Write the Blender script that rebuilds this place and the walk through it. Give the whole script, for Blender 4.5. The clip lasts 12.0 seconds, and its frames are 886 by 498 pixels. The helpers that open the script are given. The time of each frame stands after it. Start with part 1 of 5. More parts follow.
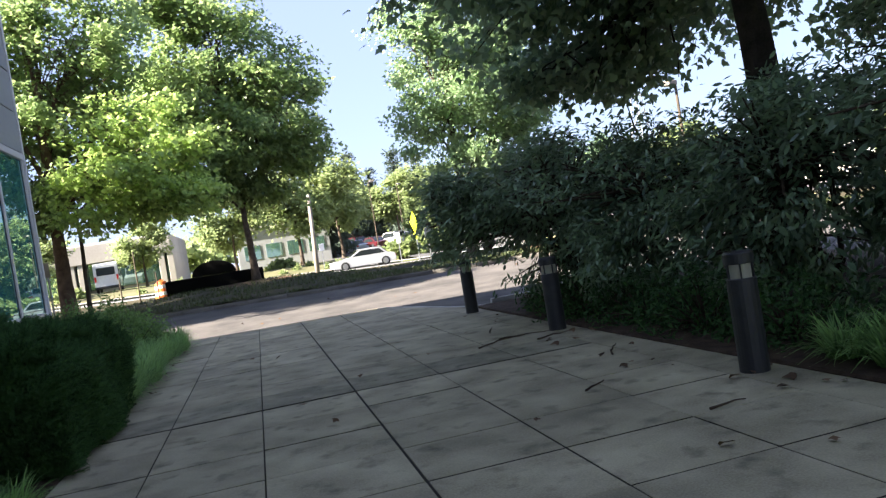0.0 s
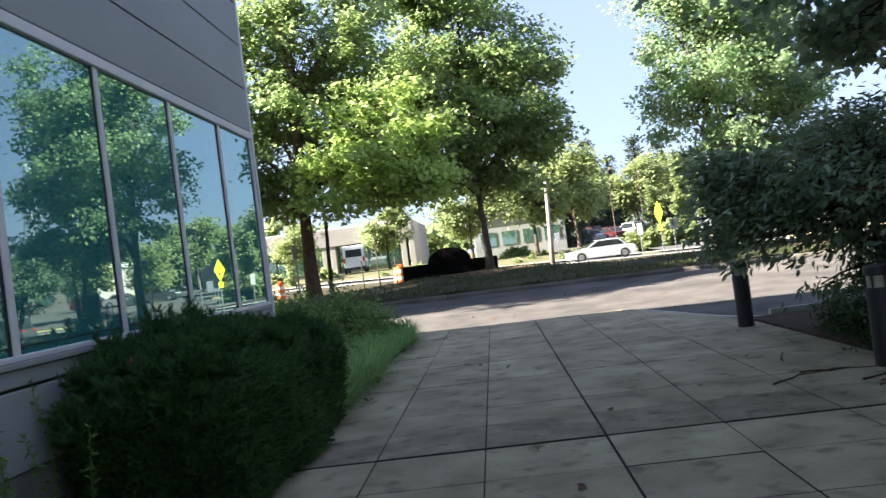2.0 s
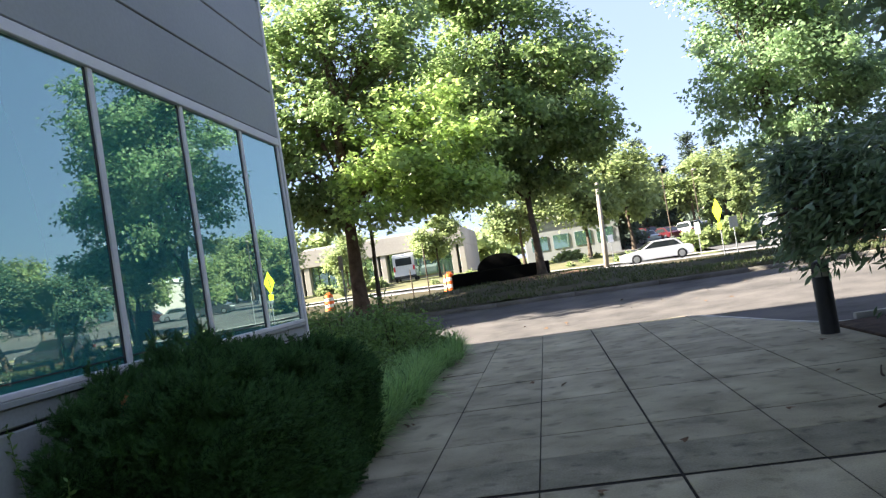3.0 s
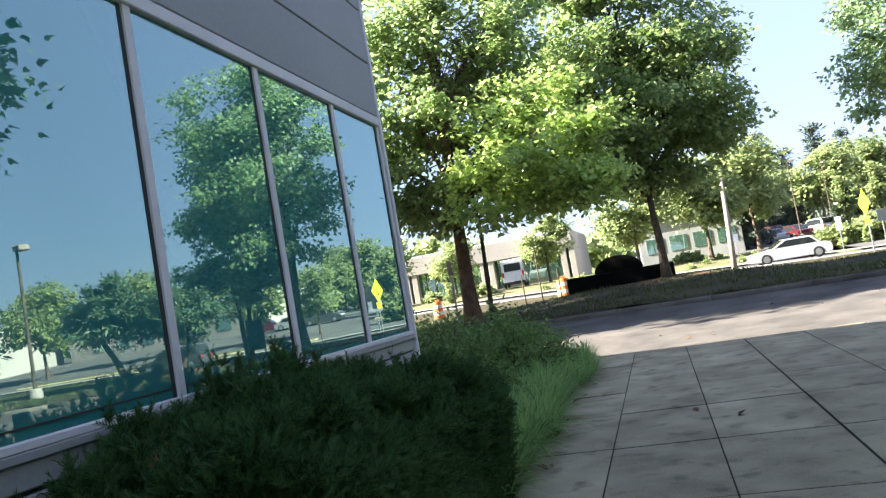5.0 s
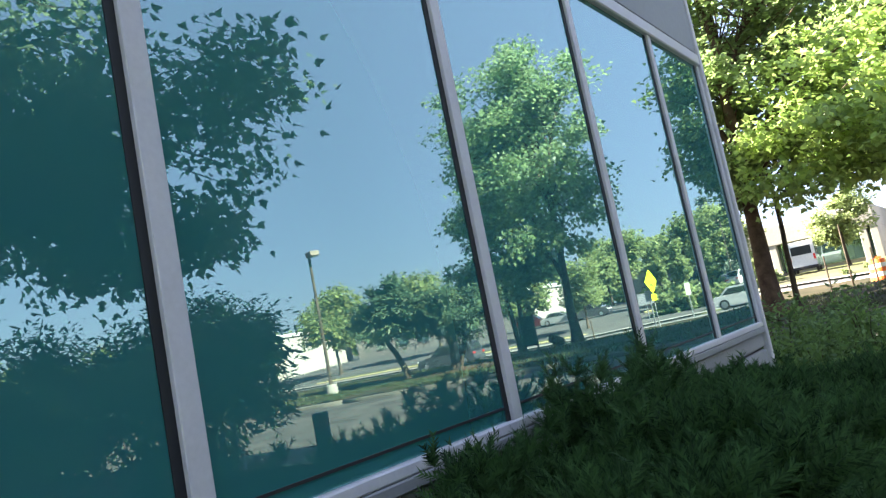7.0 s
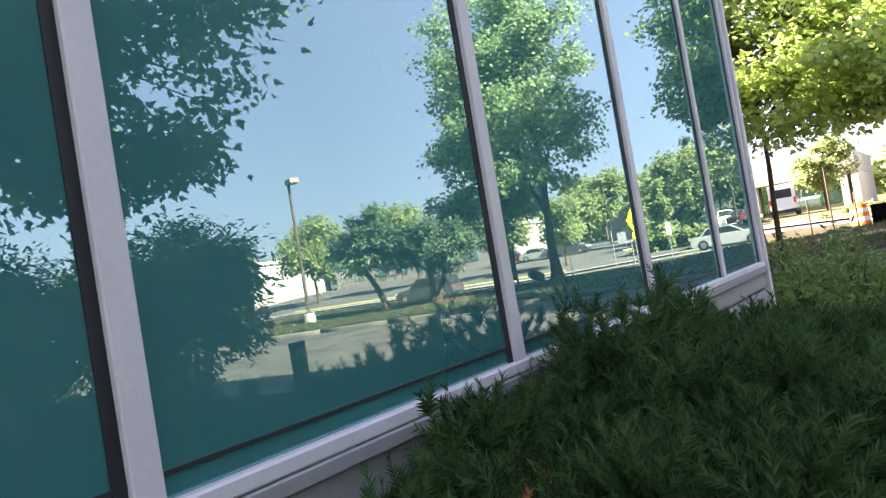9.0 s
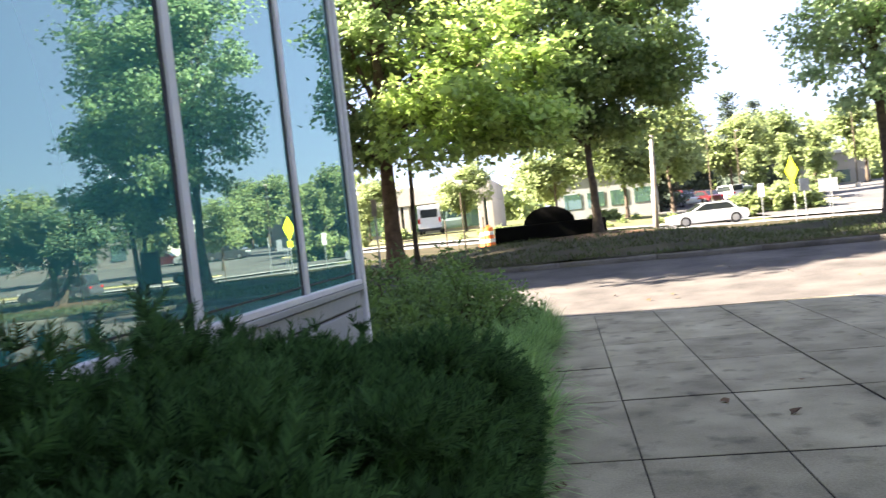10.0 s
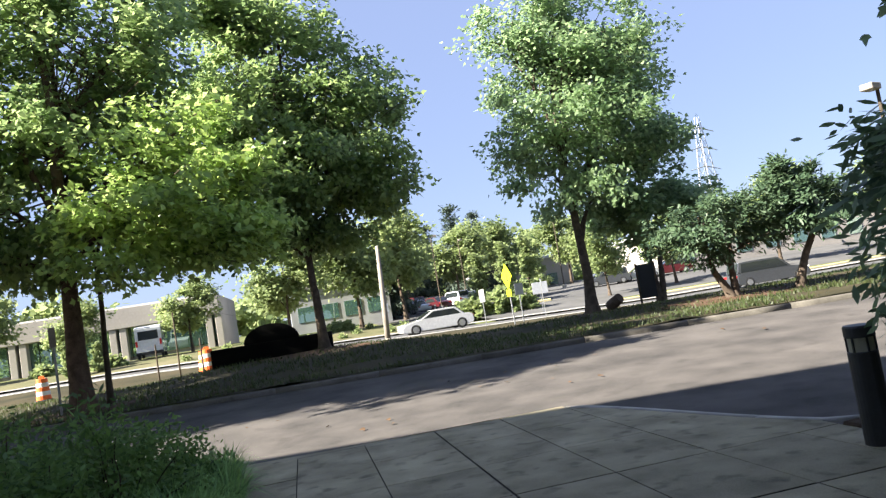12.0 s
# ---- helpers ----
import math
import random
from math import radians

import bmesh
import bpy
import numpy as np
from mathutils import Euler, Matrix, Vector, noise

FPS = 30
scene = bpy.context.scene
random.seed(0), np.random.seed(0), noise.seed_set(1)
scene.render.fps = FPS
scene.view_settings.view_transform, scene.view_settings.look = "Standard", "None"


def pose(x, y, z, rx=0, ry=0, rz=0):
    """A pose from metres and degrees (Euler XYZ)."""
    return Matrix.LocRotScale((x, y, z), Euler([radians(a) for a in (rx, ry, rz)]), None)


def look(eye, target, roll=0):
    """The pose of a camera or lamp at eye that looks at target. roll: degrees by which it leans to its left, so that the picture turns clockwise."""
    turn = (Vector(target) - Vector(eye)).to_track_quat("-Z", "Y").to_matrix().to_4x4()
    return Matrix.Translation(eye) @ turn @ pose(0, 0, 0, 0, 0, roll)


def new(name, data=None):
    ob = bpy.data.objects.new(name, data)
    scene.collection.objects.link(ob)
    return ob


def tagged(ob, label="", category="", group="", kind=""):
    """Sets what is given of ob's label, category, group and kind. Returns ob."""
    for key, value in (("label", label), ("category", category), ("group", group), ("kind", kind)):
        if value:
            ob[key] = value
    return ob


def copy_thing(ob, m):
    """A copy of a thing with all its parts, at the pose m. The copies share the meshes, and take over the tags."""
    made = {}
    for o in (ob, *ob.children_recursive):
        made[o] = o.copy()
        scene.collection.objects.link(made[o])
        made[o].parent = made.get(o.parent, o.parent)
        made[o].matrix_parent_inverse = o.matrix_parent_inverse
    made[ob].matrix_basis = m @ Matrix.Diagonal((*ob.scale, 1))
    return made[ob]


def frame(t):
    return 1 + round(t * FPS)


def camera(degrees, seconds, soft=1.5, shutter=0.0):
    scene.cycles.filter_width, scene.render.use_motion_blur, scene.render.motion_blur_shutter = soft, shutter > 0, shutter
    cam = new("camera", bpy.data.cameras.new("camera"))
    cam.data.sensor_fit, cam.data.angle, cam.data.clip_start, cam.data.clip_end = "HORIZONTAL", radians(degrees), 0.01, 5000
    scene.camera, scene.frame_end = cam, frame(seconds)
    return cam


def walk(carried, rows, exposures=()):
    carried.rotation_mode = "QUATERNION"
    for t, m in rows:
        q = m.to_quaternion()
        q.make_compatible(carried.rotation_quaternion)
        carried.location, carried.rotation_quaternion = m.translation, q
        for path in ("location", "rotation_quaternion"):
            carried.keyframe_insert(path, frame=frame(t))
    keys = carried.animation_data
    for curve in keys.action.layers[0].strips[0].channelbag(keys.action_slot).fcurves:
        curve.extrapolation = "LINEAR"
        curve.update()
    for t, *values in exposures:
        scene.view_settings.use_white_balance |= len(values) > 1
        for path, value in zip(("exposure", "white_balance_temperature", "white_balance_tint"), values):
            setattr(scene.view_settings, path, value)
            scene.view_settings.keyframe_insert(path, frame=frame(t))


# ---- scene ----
cam = camera(61.1, 12.0, soft=1.3, shutter=0.15)
PATH = [
    (0, (0.143, -7.773, 1.431), (0.626, -5.833, 1.399), -9.2),
    (0.5, (0.222, -7.254, 1.437), (0.661, -5.307, 1.308), -7.0),
    (1, (0.231, -6.866, 1.467), (0.45, -4.881, 1.364), -5.7),
    (1.5, (0.203, -6.465, 1.489), (0.402, -4.476, 1.418), -5.5),
    (2, (0.223, -5.923, 1.522), (0.094, -3.927, 1.55), -7.4),
    (2.5, (0.205, -5.507, 1.54), (-0.018, -3.52, 1.591), -7.9),
    (3, (0.254, -5.106, 1.552), (-0.007, -3.124, 1.616), -9.0),
    (3.5, (0.182, -4.685, 1.554), (-0.3, -2.746, 1.652), -8.6),
    (5.5, (-0.51, -3.211, 1.547), (-1.077, -1.299, 1.696), -10.8),
    (6, (-0.802, -2.945, 1.594), (-1.712, -1.174, 1.777), -10.9),
    (6.5, (-1.043, -2.751, 1.598), (-1.971, -0.99, 1.788), -10.4),
    (7, (-1.261, -2.506, 1.604), (-2.392, -0.874, 1.844), -11.2),
    (9, (-1.536, -2.226, 1.603), (-2.658, -0.571, 1.659), -9.5),
    (9.5, (-1.327, -1.992, 1.566), (-2.098, -0.149, 1.48), -5.7),
    (10, (-1.244, -1.603, 1.561), (-1.562, 0.371, 1.512), -6.3),
    (10.5, (-1.087, -1.288, 1.543), (-1.073, 0.711, 1.49), -7.3),
    (11, (-0.975, -0.834, 1.55), (-0.93, 1.163, 1.645), -6.5),
    (11.5, (-0.885, -0.598, 1.627), (-0.517, 1.365, 1.738), -6.7),
    (12, (-0.599, -0.116, 1.644), (-0.205, 1.839, 1.793), -9.4),
]
walk(cam, [(t, look(eye, target, roll)) for t, eye, target, roll in PATH],
     exposures=[(t, e + 1.28, k, n) for t, e, k, n in ((0.0, 1.65, 6600, 11), (1.0, 1.8, 6600, 11), (2.0, 1.62, 6600, 9), (3.7, 1.7, 6550, 9), (5.5, 1.88, 6600, 8), (7.2, 2.25, 6850, 9), (8.8, 2.55, 7500, 18), (9.5, 2.65, 7650, 22), (10.0, 2.25, 7100, 13), (10.6, 1.65, 6650, 10), (12.0, 1.1, 6500, 8))])

# ---------------------------------------------------------------- light
SUN_DIR = Vector((-0.985 * math.cos(radians(34)), -0.175 * math.cos(radians(34)), math.sin(radians(34))))
world = bpy.data.worlds.new("sky")
scene.world = world
world.use_nodes = True
wn = world.node_tree.nodes
sky = wn.new("ShaderNodeTexSky")
sky.sky_type = "NISHITA"
sky.sun_disc = False
sky.sun_elevation = radians(34)
sky.sun_rotation = math.atan2(SUN_DIR.x, SUN_DIR.y)
sky.air_density, sky.dust_density, sky.ozone_density = 1.0, 0.5, 2.6
wn["Background"].inputs["Strength"].default_value = 0.077
haze = wn.new("ShaderNodeMixRGB")
haze.inputs[0].default_value = 0.84
haze.inputs[2].default_value = (1.05, 1.26, 2.12, 1)
world.node_tree.links.new(sky.outputs[0], haze.inputs[1])
world.node_tree.links.new(haze.outputs[0], wn["Background"].inputs["Color"])
sun = new("sun", bpy.data.lights.new("sun", "SUN"))
sun.data.energy, sun.data.angle, sun.data.color = 5.0, radians(0.6), (1.0, 0.93, 0.83)
sun.matrix_world = look((0, 0, 60), Vector((0, 0, 60)) - SUN_DIR)


# ---------------------------------------------------------------- materials
def nodes_of(name):
    m = bpy.data.materials.new(name)
    m.use_nodes = True
    return m, m.node_tree.nodes, m.node_tree.links, m.node_tree.nodes["Principled BSDF"]


def surface(name, dark, light, scale=3.0, fine=60.0, rough=0.8, bump=0.2, metal=0.0, spots=0.0, piece=0.0, island=0.0):
    """Two-scale noise between two colours, fine relief, and if wished a tone of its own for each piece."""
    m, n, k, b = nodes_of(name)
    geo = n.new("ShaderNodeNewGeometry")
    big, small = n.new("ShaderNodeTexNoise"), n.new("ShaderNodeTexNoise")
    big.inputs["Scale"].default_value, big.inputs["Detail"].default_value = scale, 6
    small.inputs["Scale"].default_value, small.inputs["Detail"].default_value = fine, 4
    for tex in (big, small):
        k.new(geo.outputs["Position"], tex.inputs["Vector"])
    add = n.new("ShaderNodeMath")
    add.operation = "MULTIPLY_ADD"
    k.new(small.outputs[0], add.inputs[0])
    add.inputs[1].default_value = 0.5
    k.new(big.outputs[0], add.inputs[2])
    ramp = n.new("ShaderNodeValToRGB")
    ramp.color_ramp.elements[0].position, ramp.color_ramp.elements[1].position = 0.5, 1.0
    ramp.color_ramp.elements[0].color, ramp.color_ramp.elements[1].color = (*dark, 1), (*light, 1)
    k.new(add.outputs[0], ramp.inputs[0])
    colour = ramp.outputs[0]
    if spots:
        spot = n.new("ShaderNodeTexNoise")
        spot.inputs["Scale"].default_value, spot.inputs["Detail"].default_value = scale * 2.3, 8
        k.new(geo.outputs["Position"], spot.inputs["Vector"])
        sr = n.new("ShaderNodeValToRGB")
        sr.color_ramp.elements[0].position, sr.color_ramp.elements[1].position = 0.56, 0.72
        sr.color_ramp.elements[0].color, sr.color_ramp.elements[1].color = (1, 1, 1, 1), (1 - spots, 1 - spots, 1 - spots, 1)
        k.new(spot.outputs[0], sr.inputs[0])
        mul = n.new("ShaderNodeMixRGB")
        mul.blend_type = "MULTIPLY"
        mul.inputs[0].default_value = 1
        k.new(colour, mul.inputs[1])
        k.new(sr.outputs[0], mul.inputs[2])
        colour = mul.outputs[0]
    if piece or island:
        src = n.new("ShaderNodeObjectInfo").outputs["Random"] if piece else geo.outputs["Random Per Island"]
        rng = n.new("ShaderNodeMapRange")
        amount = piece or island
        rng.inputs["To Min"].default_value, rng.inputs["To Max"].default_value = 1 - amount, 1 + amount
        k.new(src, rng.inputs["Value"])
        hsv = n.new("ShaderNodeHueSaturation")
        k.new(colour, hsv.inputs["Color"])
        k.new(rng.outputs[0], hsv.inputs["Value"])
        colour = hsv.outputs[0]
    k.new(colour, b.inputs["Base Color"])
    b.inputs["Roughness"].default_value, b.inputs["Metallic"].default_value = rough, metal
    if rough >= 0.8:
        b.inputs["Specular IOR Level"].default_value = 0.15
    if bump:
        bp = n.new("ShaderNodeBump")
        bp.inputs["Strength"].default_value, bp.inputs["Distance"].default_value = bump, 0.01
        k.new(add.outputs[0], bp.inputs["Height"])
        k.new(bp.outputs[0], b.inputs["Normal"])
    return m


def foliage(name, dark, light, through_light=0.35, rough=0.45, clump=0.8, gloss=0.35):
    """Leaves: a tone for each leaf, patches of tone through the crown, and light passing through."""
    m, n, k, b = nodes_of(name)
    geo = n.new("ShaderNodeNewGeometry")
    noi = n.new("ShaderNodeTexNoise")
    noi.inputs["Scale"].default_value = clump
    k.new(geo.outputs["Position"], noi.inputs["Vector"])
    add = n.new("ShaderNodeMath")
    add.operation = "MULTIPLY_ADD"
    k.new(geo.outputs["Random Per Island"], add.inputs[0])
    add.inputs[1].default_value = 0.7
    k.new(noi.outputs[0], add.inputs[2])
    ramp = n.new("ShaderNodeValToRGB")
    ramp.color_ramp.elements[0].position, ramp.color_ramp.elements[1].position = 0.35, 1.15
    ramp.color_ramp.elements[1].position = 1.0
    ramp.color_ramp.elements[0].color, ramp.color_ramp.elements[1].color = (*dark, 1), (*light, 1)
    k.new(add.outputs[0], ramp.inputs[0])
    k.new(ramp.outputs[0], b.inputs["Base Color"])
    b.inputs["Roughness"].default_value = rough * 0.85
    b.inputs["Specular IOR Level"].default_value = gloss
    tr = n.new("ShaderNodeBsdfTranslucent")
    br = n.new("ShaderNodeHueSaturation")
    br.inputs["Hue"].default_value, br.inputs["Saturation"].default_value, br.inputs["Value"].default_value = 0.482, 0.92, 1.6
    k.new(ramp.outputs[0], br.inputs["Color"])
    k.new(br.outputs[0], tr.inputs["Color"])
    mix = n.new("ShaderNodeMixShader")
    mix.inputs[0].default_value = through_light
    k.new(b.outputs[0], mix.inputs[1])
    k.new(tr.outputs[0], mix.inputs[2])
    k.new(mix.outputs[0], n["Material Output"].inputs["Surface"])
    return m


def plain(name, colour, rough=0.5, metal=0.0, coat=0.0):
    m, n, k, b = nodes_of(name)
    geo = n.new("ShaderNodeNewGeometry")
    noi = n.new("ShaderNodeTexNoise")
    noi.inputs["Scale"].default_value, noi.inputs["Detail"].default_value = 9.0, 5
    k.new(geo.outputs["Position"], noi.inputs["Vector"])
    ramp = n.new("ShaderNodeValToRGB")
    ramp.color_ramp.elements[0].position, ramp.color_ramp.elements[1].position = 0.3, 0.7
    ramp.color_ramp.elements[0].color = (*[c * 0.88 for c in colour], 1)
    ramp.color_ramp.elements[1].color = (*[min(1, c * 1.08) for c in colour], 1)
    k.new(noi.outputs[0], ramp.inputs[0])
    k.new(ramp.outputs[0], b.inputs["Base Color"])
    b.inputs["Roughness"].default_value, b.inputs["Metallic"].default_value, b.inputs["Coat Weight"].default_value = rough, metal, coat
    return m


def tinted_glass(name, mirror, body, film):
    """Coated teal glass: a mirror coat, a tinted body that can be seen through, and a diffuse film whose colour gives
    the pane its haze.
    """
    m, n, k, b = nodes_of(name)
    gl = n.new("ShaderNodeBsdfGlossy")
    gl.inputs["Color"].default_value, gl.inputs["Roughness"].default_value = (*mirror, 1), 0.004
    tr = n.new("ShaderNodeBsdfTransparent")
    tr.inputs["Color"].default_value = (*body, 1)
    df = n.new("ShaderNodeBsdfDiffuse")
    df.inputs["Color"].default_value = (*film, 1)
    one, two = n.new("ShaderNodeMixShader"), n.new("ShaderNodeMixShader")
    one.inputs[0].default_value = 0.8
    graze, share = n.new("ShaderNodeLayerWeight"), n.new("ShaderNodeMapRange")
    graze.inputs["Blend"].default_value = 0.5
    share.inputs["From Min"].default_value, share.inputs["From Max"].default_value = 0.35, 0.85
    share.inputs["To Min"].default_value, share.inputs["To Max"].default_value = 0.34, 0.58
    k.new(graze.outputs["Facing"], share.inputs["Value"])
    k.new(share.outputs[0], two.inputs[0])
    k.new(tr.outputs[0], one.inputs[1])
    k.new(df.outputs[0], one.inputs[2])
    k.new(one.outputs[0], two.inputs[1])
    k.new(gl.outputs[0], two.inputs[2])
    k.new(two.outputs[0], n["Material Output"].inputs["Surface"])
    return m


M_SLAB = surface("concrete_slab", (0.170, 0.148, 0.098), (0.385, 0.340, 0.232), 1.7, 75, 0.85, 0.6, spots=0.5, piece=0.12)
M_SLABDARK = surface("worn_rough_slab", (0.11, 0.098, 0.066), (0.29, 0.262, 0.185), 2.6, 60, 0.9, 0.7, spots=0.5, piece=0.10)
M_JOINT = surface("dark_joint", (0.012, 0.011, 0.009), (0.035, 0.03, 0.024), 8, 90, 0.95, 0.4)
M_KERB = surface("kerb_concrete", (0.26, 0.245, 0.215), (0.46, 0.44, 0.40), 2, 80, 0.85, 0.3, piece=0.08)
M_KERBDULL = surface("dull_kerb", (0.07, 0.064, 0.054), (0.17, 0.155, 0.13), 1.2, 40, 0.9, 0.4, spots=0.4, piece=0.15)
M_ASPHALT = surface("worn_asphalt", (0.045, 0.042, 0.040), (0.120, 0.108, 0.099), 0.9, 110, 0.9, 0.5, spots=0.28)
M_TARMAC = surface("far_asphalt", (0.075, 0.073, 0.072), (0.13, 0.127, 0.122), 0.25, 40, 0.9, 0.1)
M_WALK = surface("pale_sidewalk", (0.25, 0.24, 0.22), (0.36, 0.345, 0.32), 0.5, 30, 0.85, 0.1)
M_GRASS = surface("lawn_soil", (0.022, 0.023, 0.011), (0.07, 0.056, 0.03), 0.5, 30, 0.95, 0.6)
M_LAWN = surface("far_lawn", (0.06, 0.08, 0.025), (0.16, 0.16, 0.065), 0.12, 4, 0.95, 0.2)
M_DRY = surface("dry_verge", (0.07, 0.08, 0.033), (0.17, 0.15, 0.085), 0.35, 9, 0.95, 0.3)
M_MULCH = surface("bark_mulch", (0.022, 0.014, 0.009), (0.075, 0.05, 0.034), 6, 70, 0.95, 1.0)
M_MULCHRED = surface("reddish_mulch", (0.045, 0.026, 0.017), (0.14, 0.085, 0.055), 4, 50, 0.95, 1.0)
M_BARK = surface("grey_brown_bark", (0.045, 0.034, 0.025), (0.13, 0.10, 0.075), 5, 40, 0.95, 1.0)
# Bark darkened in its colour to stand in for shade on the oak trunk
M_BARKSHADED = surface("shaded_oak_bark", (0.016, 0.013, 0.010), (0.05, 0.04, 0.032), 5, 40, 0.95, 1.0)
M_BARKRED = surface("reddish_bark", (0.06, 0.037, 0.026), (0.17, 0.115, 0.08), 5, 40, 0.95, 1.0)
M_MAPLE = foliage("maple_leaves", (0.062, 0.118, 0.043), (0.225, 0.32, 0.115), 0.56)
# Lighter leaf colour puts full sun into the slim maple's boughs
M_MAPLEY = foliage("sunlit_maple_leaves", (0.085, 0.16, 0.045), (0.34, 0.47, 0.13), 0.46)
M_PALE = foliage("pale_green_leaves", (0.085, 0.15, 0.075), (0.225, 0.325, 0.155), 0.6)
M_OAK = foliage("dark_oak_leaves", (0.045, 0.095, 0.058), (0.165, 0.245, 0.135), 0.5)
M_RHODO = foliage("leathery_evergreen_leaves", (0.040, 0.085, 0.048), (0.165, 0.245, 0.125), 0.3, 0.36, 1.5)
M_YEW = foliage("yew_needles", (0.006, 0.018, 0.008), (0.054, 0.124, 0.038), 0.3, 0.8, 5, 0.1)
M_LIRIOPE = foliage("fresh_strap_leaves", (0.035, 0.10, 0.025), (0.21, 0.37, 0.11), 0.4, 0.6, 6)
M_SHRUB = foliage("garden_shrub_leaves", (0.028, 0.068, 0.017), (0.12, 0.22, 0.05), 0.42, 0.65, 2)
M_BLADE = foliage("lawn_blades", (0.022, 0.043, 0.012), (0.07, 0.09, 0.03), 0.35, 0.6, 0.6)
M_PINE = foliage("pine_needles", (0.03, 0.062, 0.036), (0.085, 0.135, 0.068), 0.3, 0.6)
M_WOODS = foliage("distant_tree_leaves", (0.095, 0.14, 0.055), (0.24, 0.30, 0.12), 0.5, 0.7, 0.15)
M_SPRUCE = foliage("distant_spruce_needles", (0.045, 0.068, 0.055), (0.085, 0.115, 0.085), 0.2, 0.7, 0.2)
M_PANEL = surface("grey_metal_panel", (0.225, 0.232, 0.225), (0.285, 0.292, 0.285), 0.6, 30, 0.55, 0.03)
M_PANELLOW = surface("pale_grey_panel", (0.24, 0.245, 0.245), (0.33, 0.335, 0.335), 0.6, 40, 0.6, 0.05)
M_ALU = surface("pale_aluminium", (0.55, 0.53, 0.53), (0.66, 0.64, 0.64), 2, 60, 0.45, 0.02)
M_GASKET = plain("black_gasket", (0.015, 0.016, 0.018), 0.6)
M_STONE = surface("rough_wall_base", (0.10, 0.10, 0.095), (0.22, 0.215, 0.20), 3, 60, 0.9, 0.5, spots=0.3)
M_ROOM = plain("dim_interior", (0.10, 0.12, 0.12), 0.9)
M_GLASS = tinted_glass("teal_coated_glass", (0.54, 0.71, 0.67), (0.25, 0.5, 0.5), (0.052, 0.27, 0.265))
M_FARGLASS = tinted_glass("green_office_glass", (0.55, 0.70, 0.64), (0.2, 0.3, 0.28), (0.10, 0.19, 0.16))
M_BLACK = surface("black_painted_metal", (0.012, 0.012, 0.013), (0.03, 0.03, 0.031), 6, 80, 0.5, 0.1)
M_LENS = plain("frosted_lens", (0.34, 0.32, 0.24), 0.35)
M_SIGNDARK = surface("dark_sign_back", (0.003, 0.003, 0.003), (0.008, 0.008, 0.0075), 2, 30, 0.7, 0.2)
M_SIGNDARK.node_tree.nodes["Principled BSDF"].inputs["Specular IOR Level"].default_value = 0.05
M_SIGNDARK.node_tree.nodes["Principled BSDF"].inputs["Roughness"].default_value = 1.0
M_YELLOW = plain("fluorescent_yellow_green", (0.78, 0.95, 0.02), 0.5)
M_ORANGE = plain("orange_plastic", (0.85, 0.16, 0.03), 0.5)
M_WHITE = plain("white_paint", (0.72, 0.72, 0.71), 0.4)
M_STEEL = plain("galvanised_steel", (0.42, 0.43, 0.44), 0.45, 0.6)
M_POLE = surface("weathered_pole", (0.20, 0.175, 0.145), (0.34, 0.30, 0.26), 2, 30, 0.9, 0.2)
M_DARKPOLE = surface("dark_timber_post", (0.05, 0.04, 0.03), (0.12, 0.095, 0.07), 3, 30, 0.9, 0.3)
M_TYRE = plain("tyre_rubber", (0.02, 0.02, 0.02), 0.85)
M_RIM = plain("alloy_rim", (0.45, 0.45, 0.46), 0.3, 0.8)
M_CARGLASS = plain("car_glass", (0.02, 0.025, 0.028), 0.06, 0.0, 0.5)
M_CARWHITE = plain("white_car_paint", (0.60, 0.60, 0.60), 0.25, 0.0, 0.8)
M_CARGREY = plain("dark_grey_car_paint", (0.07, 0.075, 0.085), 0.3, 0.3, 0.8)
M_CARRED = plain("dark_red_car_paint", (0.085, 0.012, 0.016), 0.3, 0.2, 0.8)
M_CARSILVER = plain("silver_car_paint", (0.45, 0.46, 0.47), 0.3, 0.5, 0.8)
M_CARBLACK = plain("black_car_paint", (0.015, 0.015, 0.018), 0.25, 0.0, 0.8)
M_LAMP = plain("car_lamp", (0.75, 0.75, 0.72), 0.15)
M_TAIL = plain("red_tail_lamp", (0.4, 0.02, 0.02), 0.2)
M_BEIGE = surface("beige_precast", (0.30, 0.275, 0.25), (0.40, 0.37, 0.34), 0.2, 5, 0.85, 0.05)
M_ROOFW = surface("white_roof_metal", (0.46, 0.46, 0.455), (0.58, 0.58, 0.57), 0.2, 5, 0.6, 0.05)
M_TWIG = surface("dry_twig", (0.03, 0.02, 0.014), (0.09, 0.065, 0.045), 9, 60, 0.95, 0.5)
M_LITTER = surface("dead_leaf", (0.05, 0.03, 0.016), (0.16, 0.10, 0.06), 9, 60, 0.9, 0.3, piece=0.4)
M_YELLOWKERB = surface("yellow_painted_kerb", (0.5, 0.42, 0.2), (0.62, 0.54, 0.3), 1, 20, 0.8, 0.1)
M_CHIP = surface("orange_wood_chip", (0.30, 0.12, 0.05), (0.5, 0.22, 0.09), 9, 40, 0.9, 0.4)

# ---------------------------------------------------------------- builders
RNG = np.random.default_rng(7)


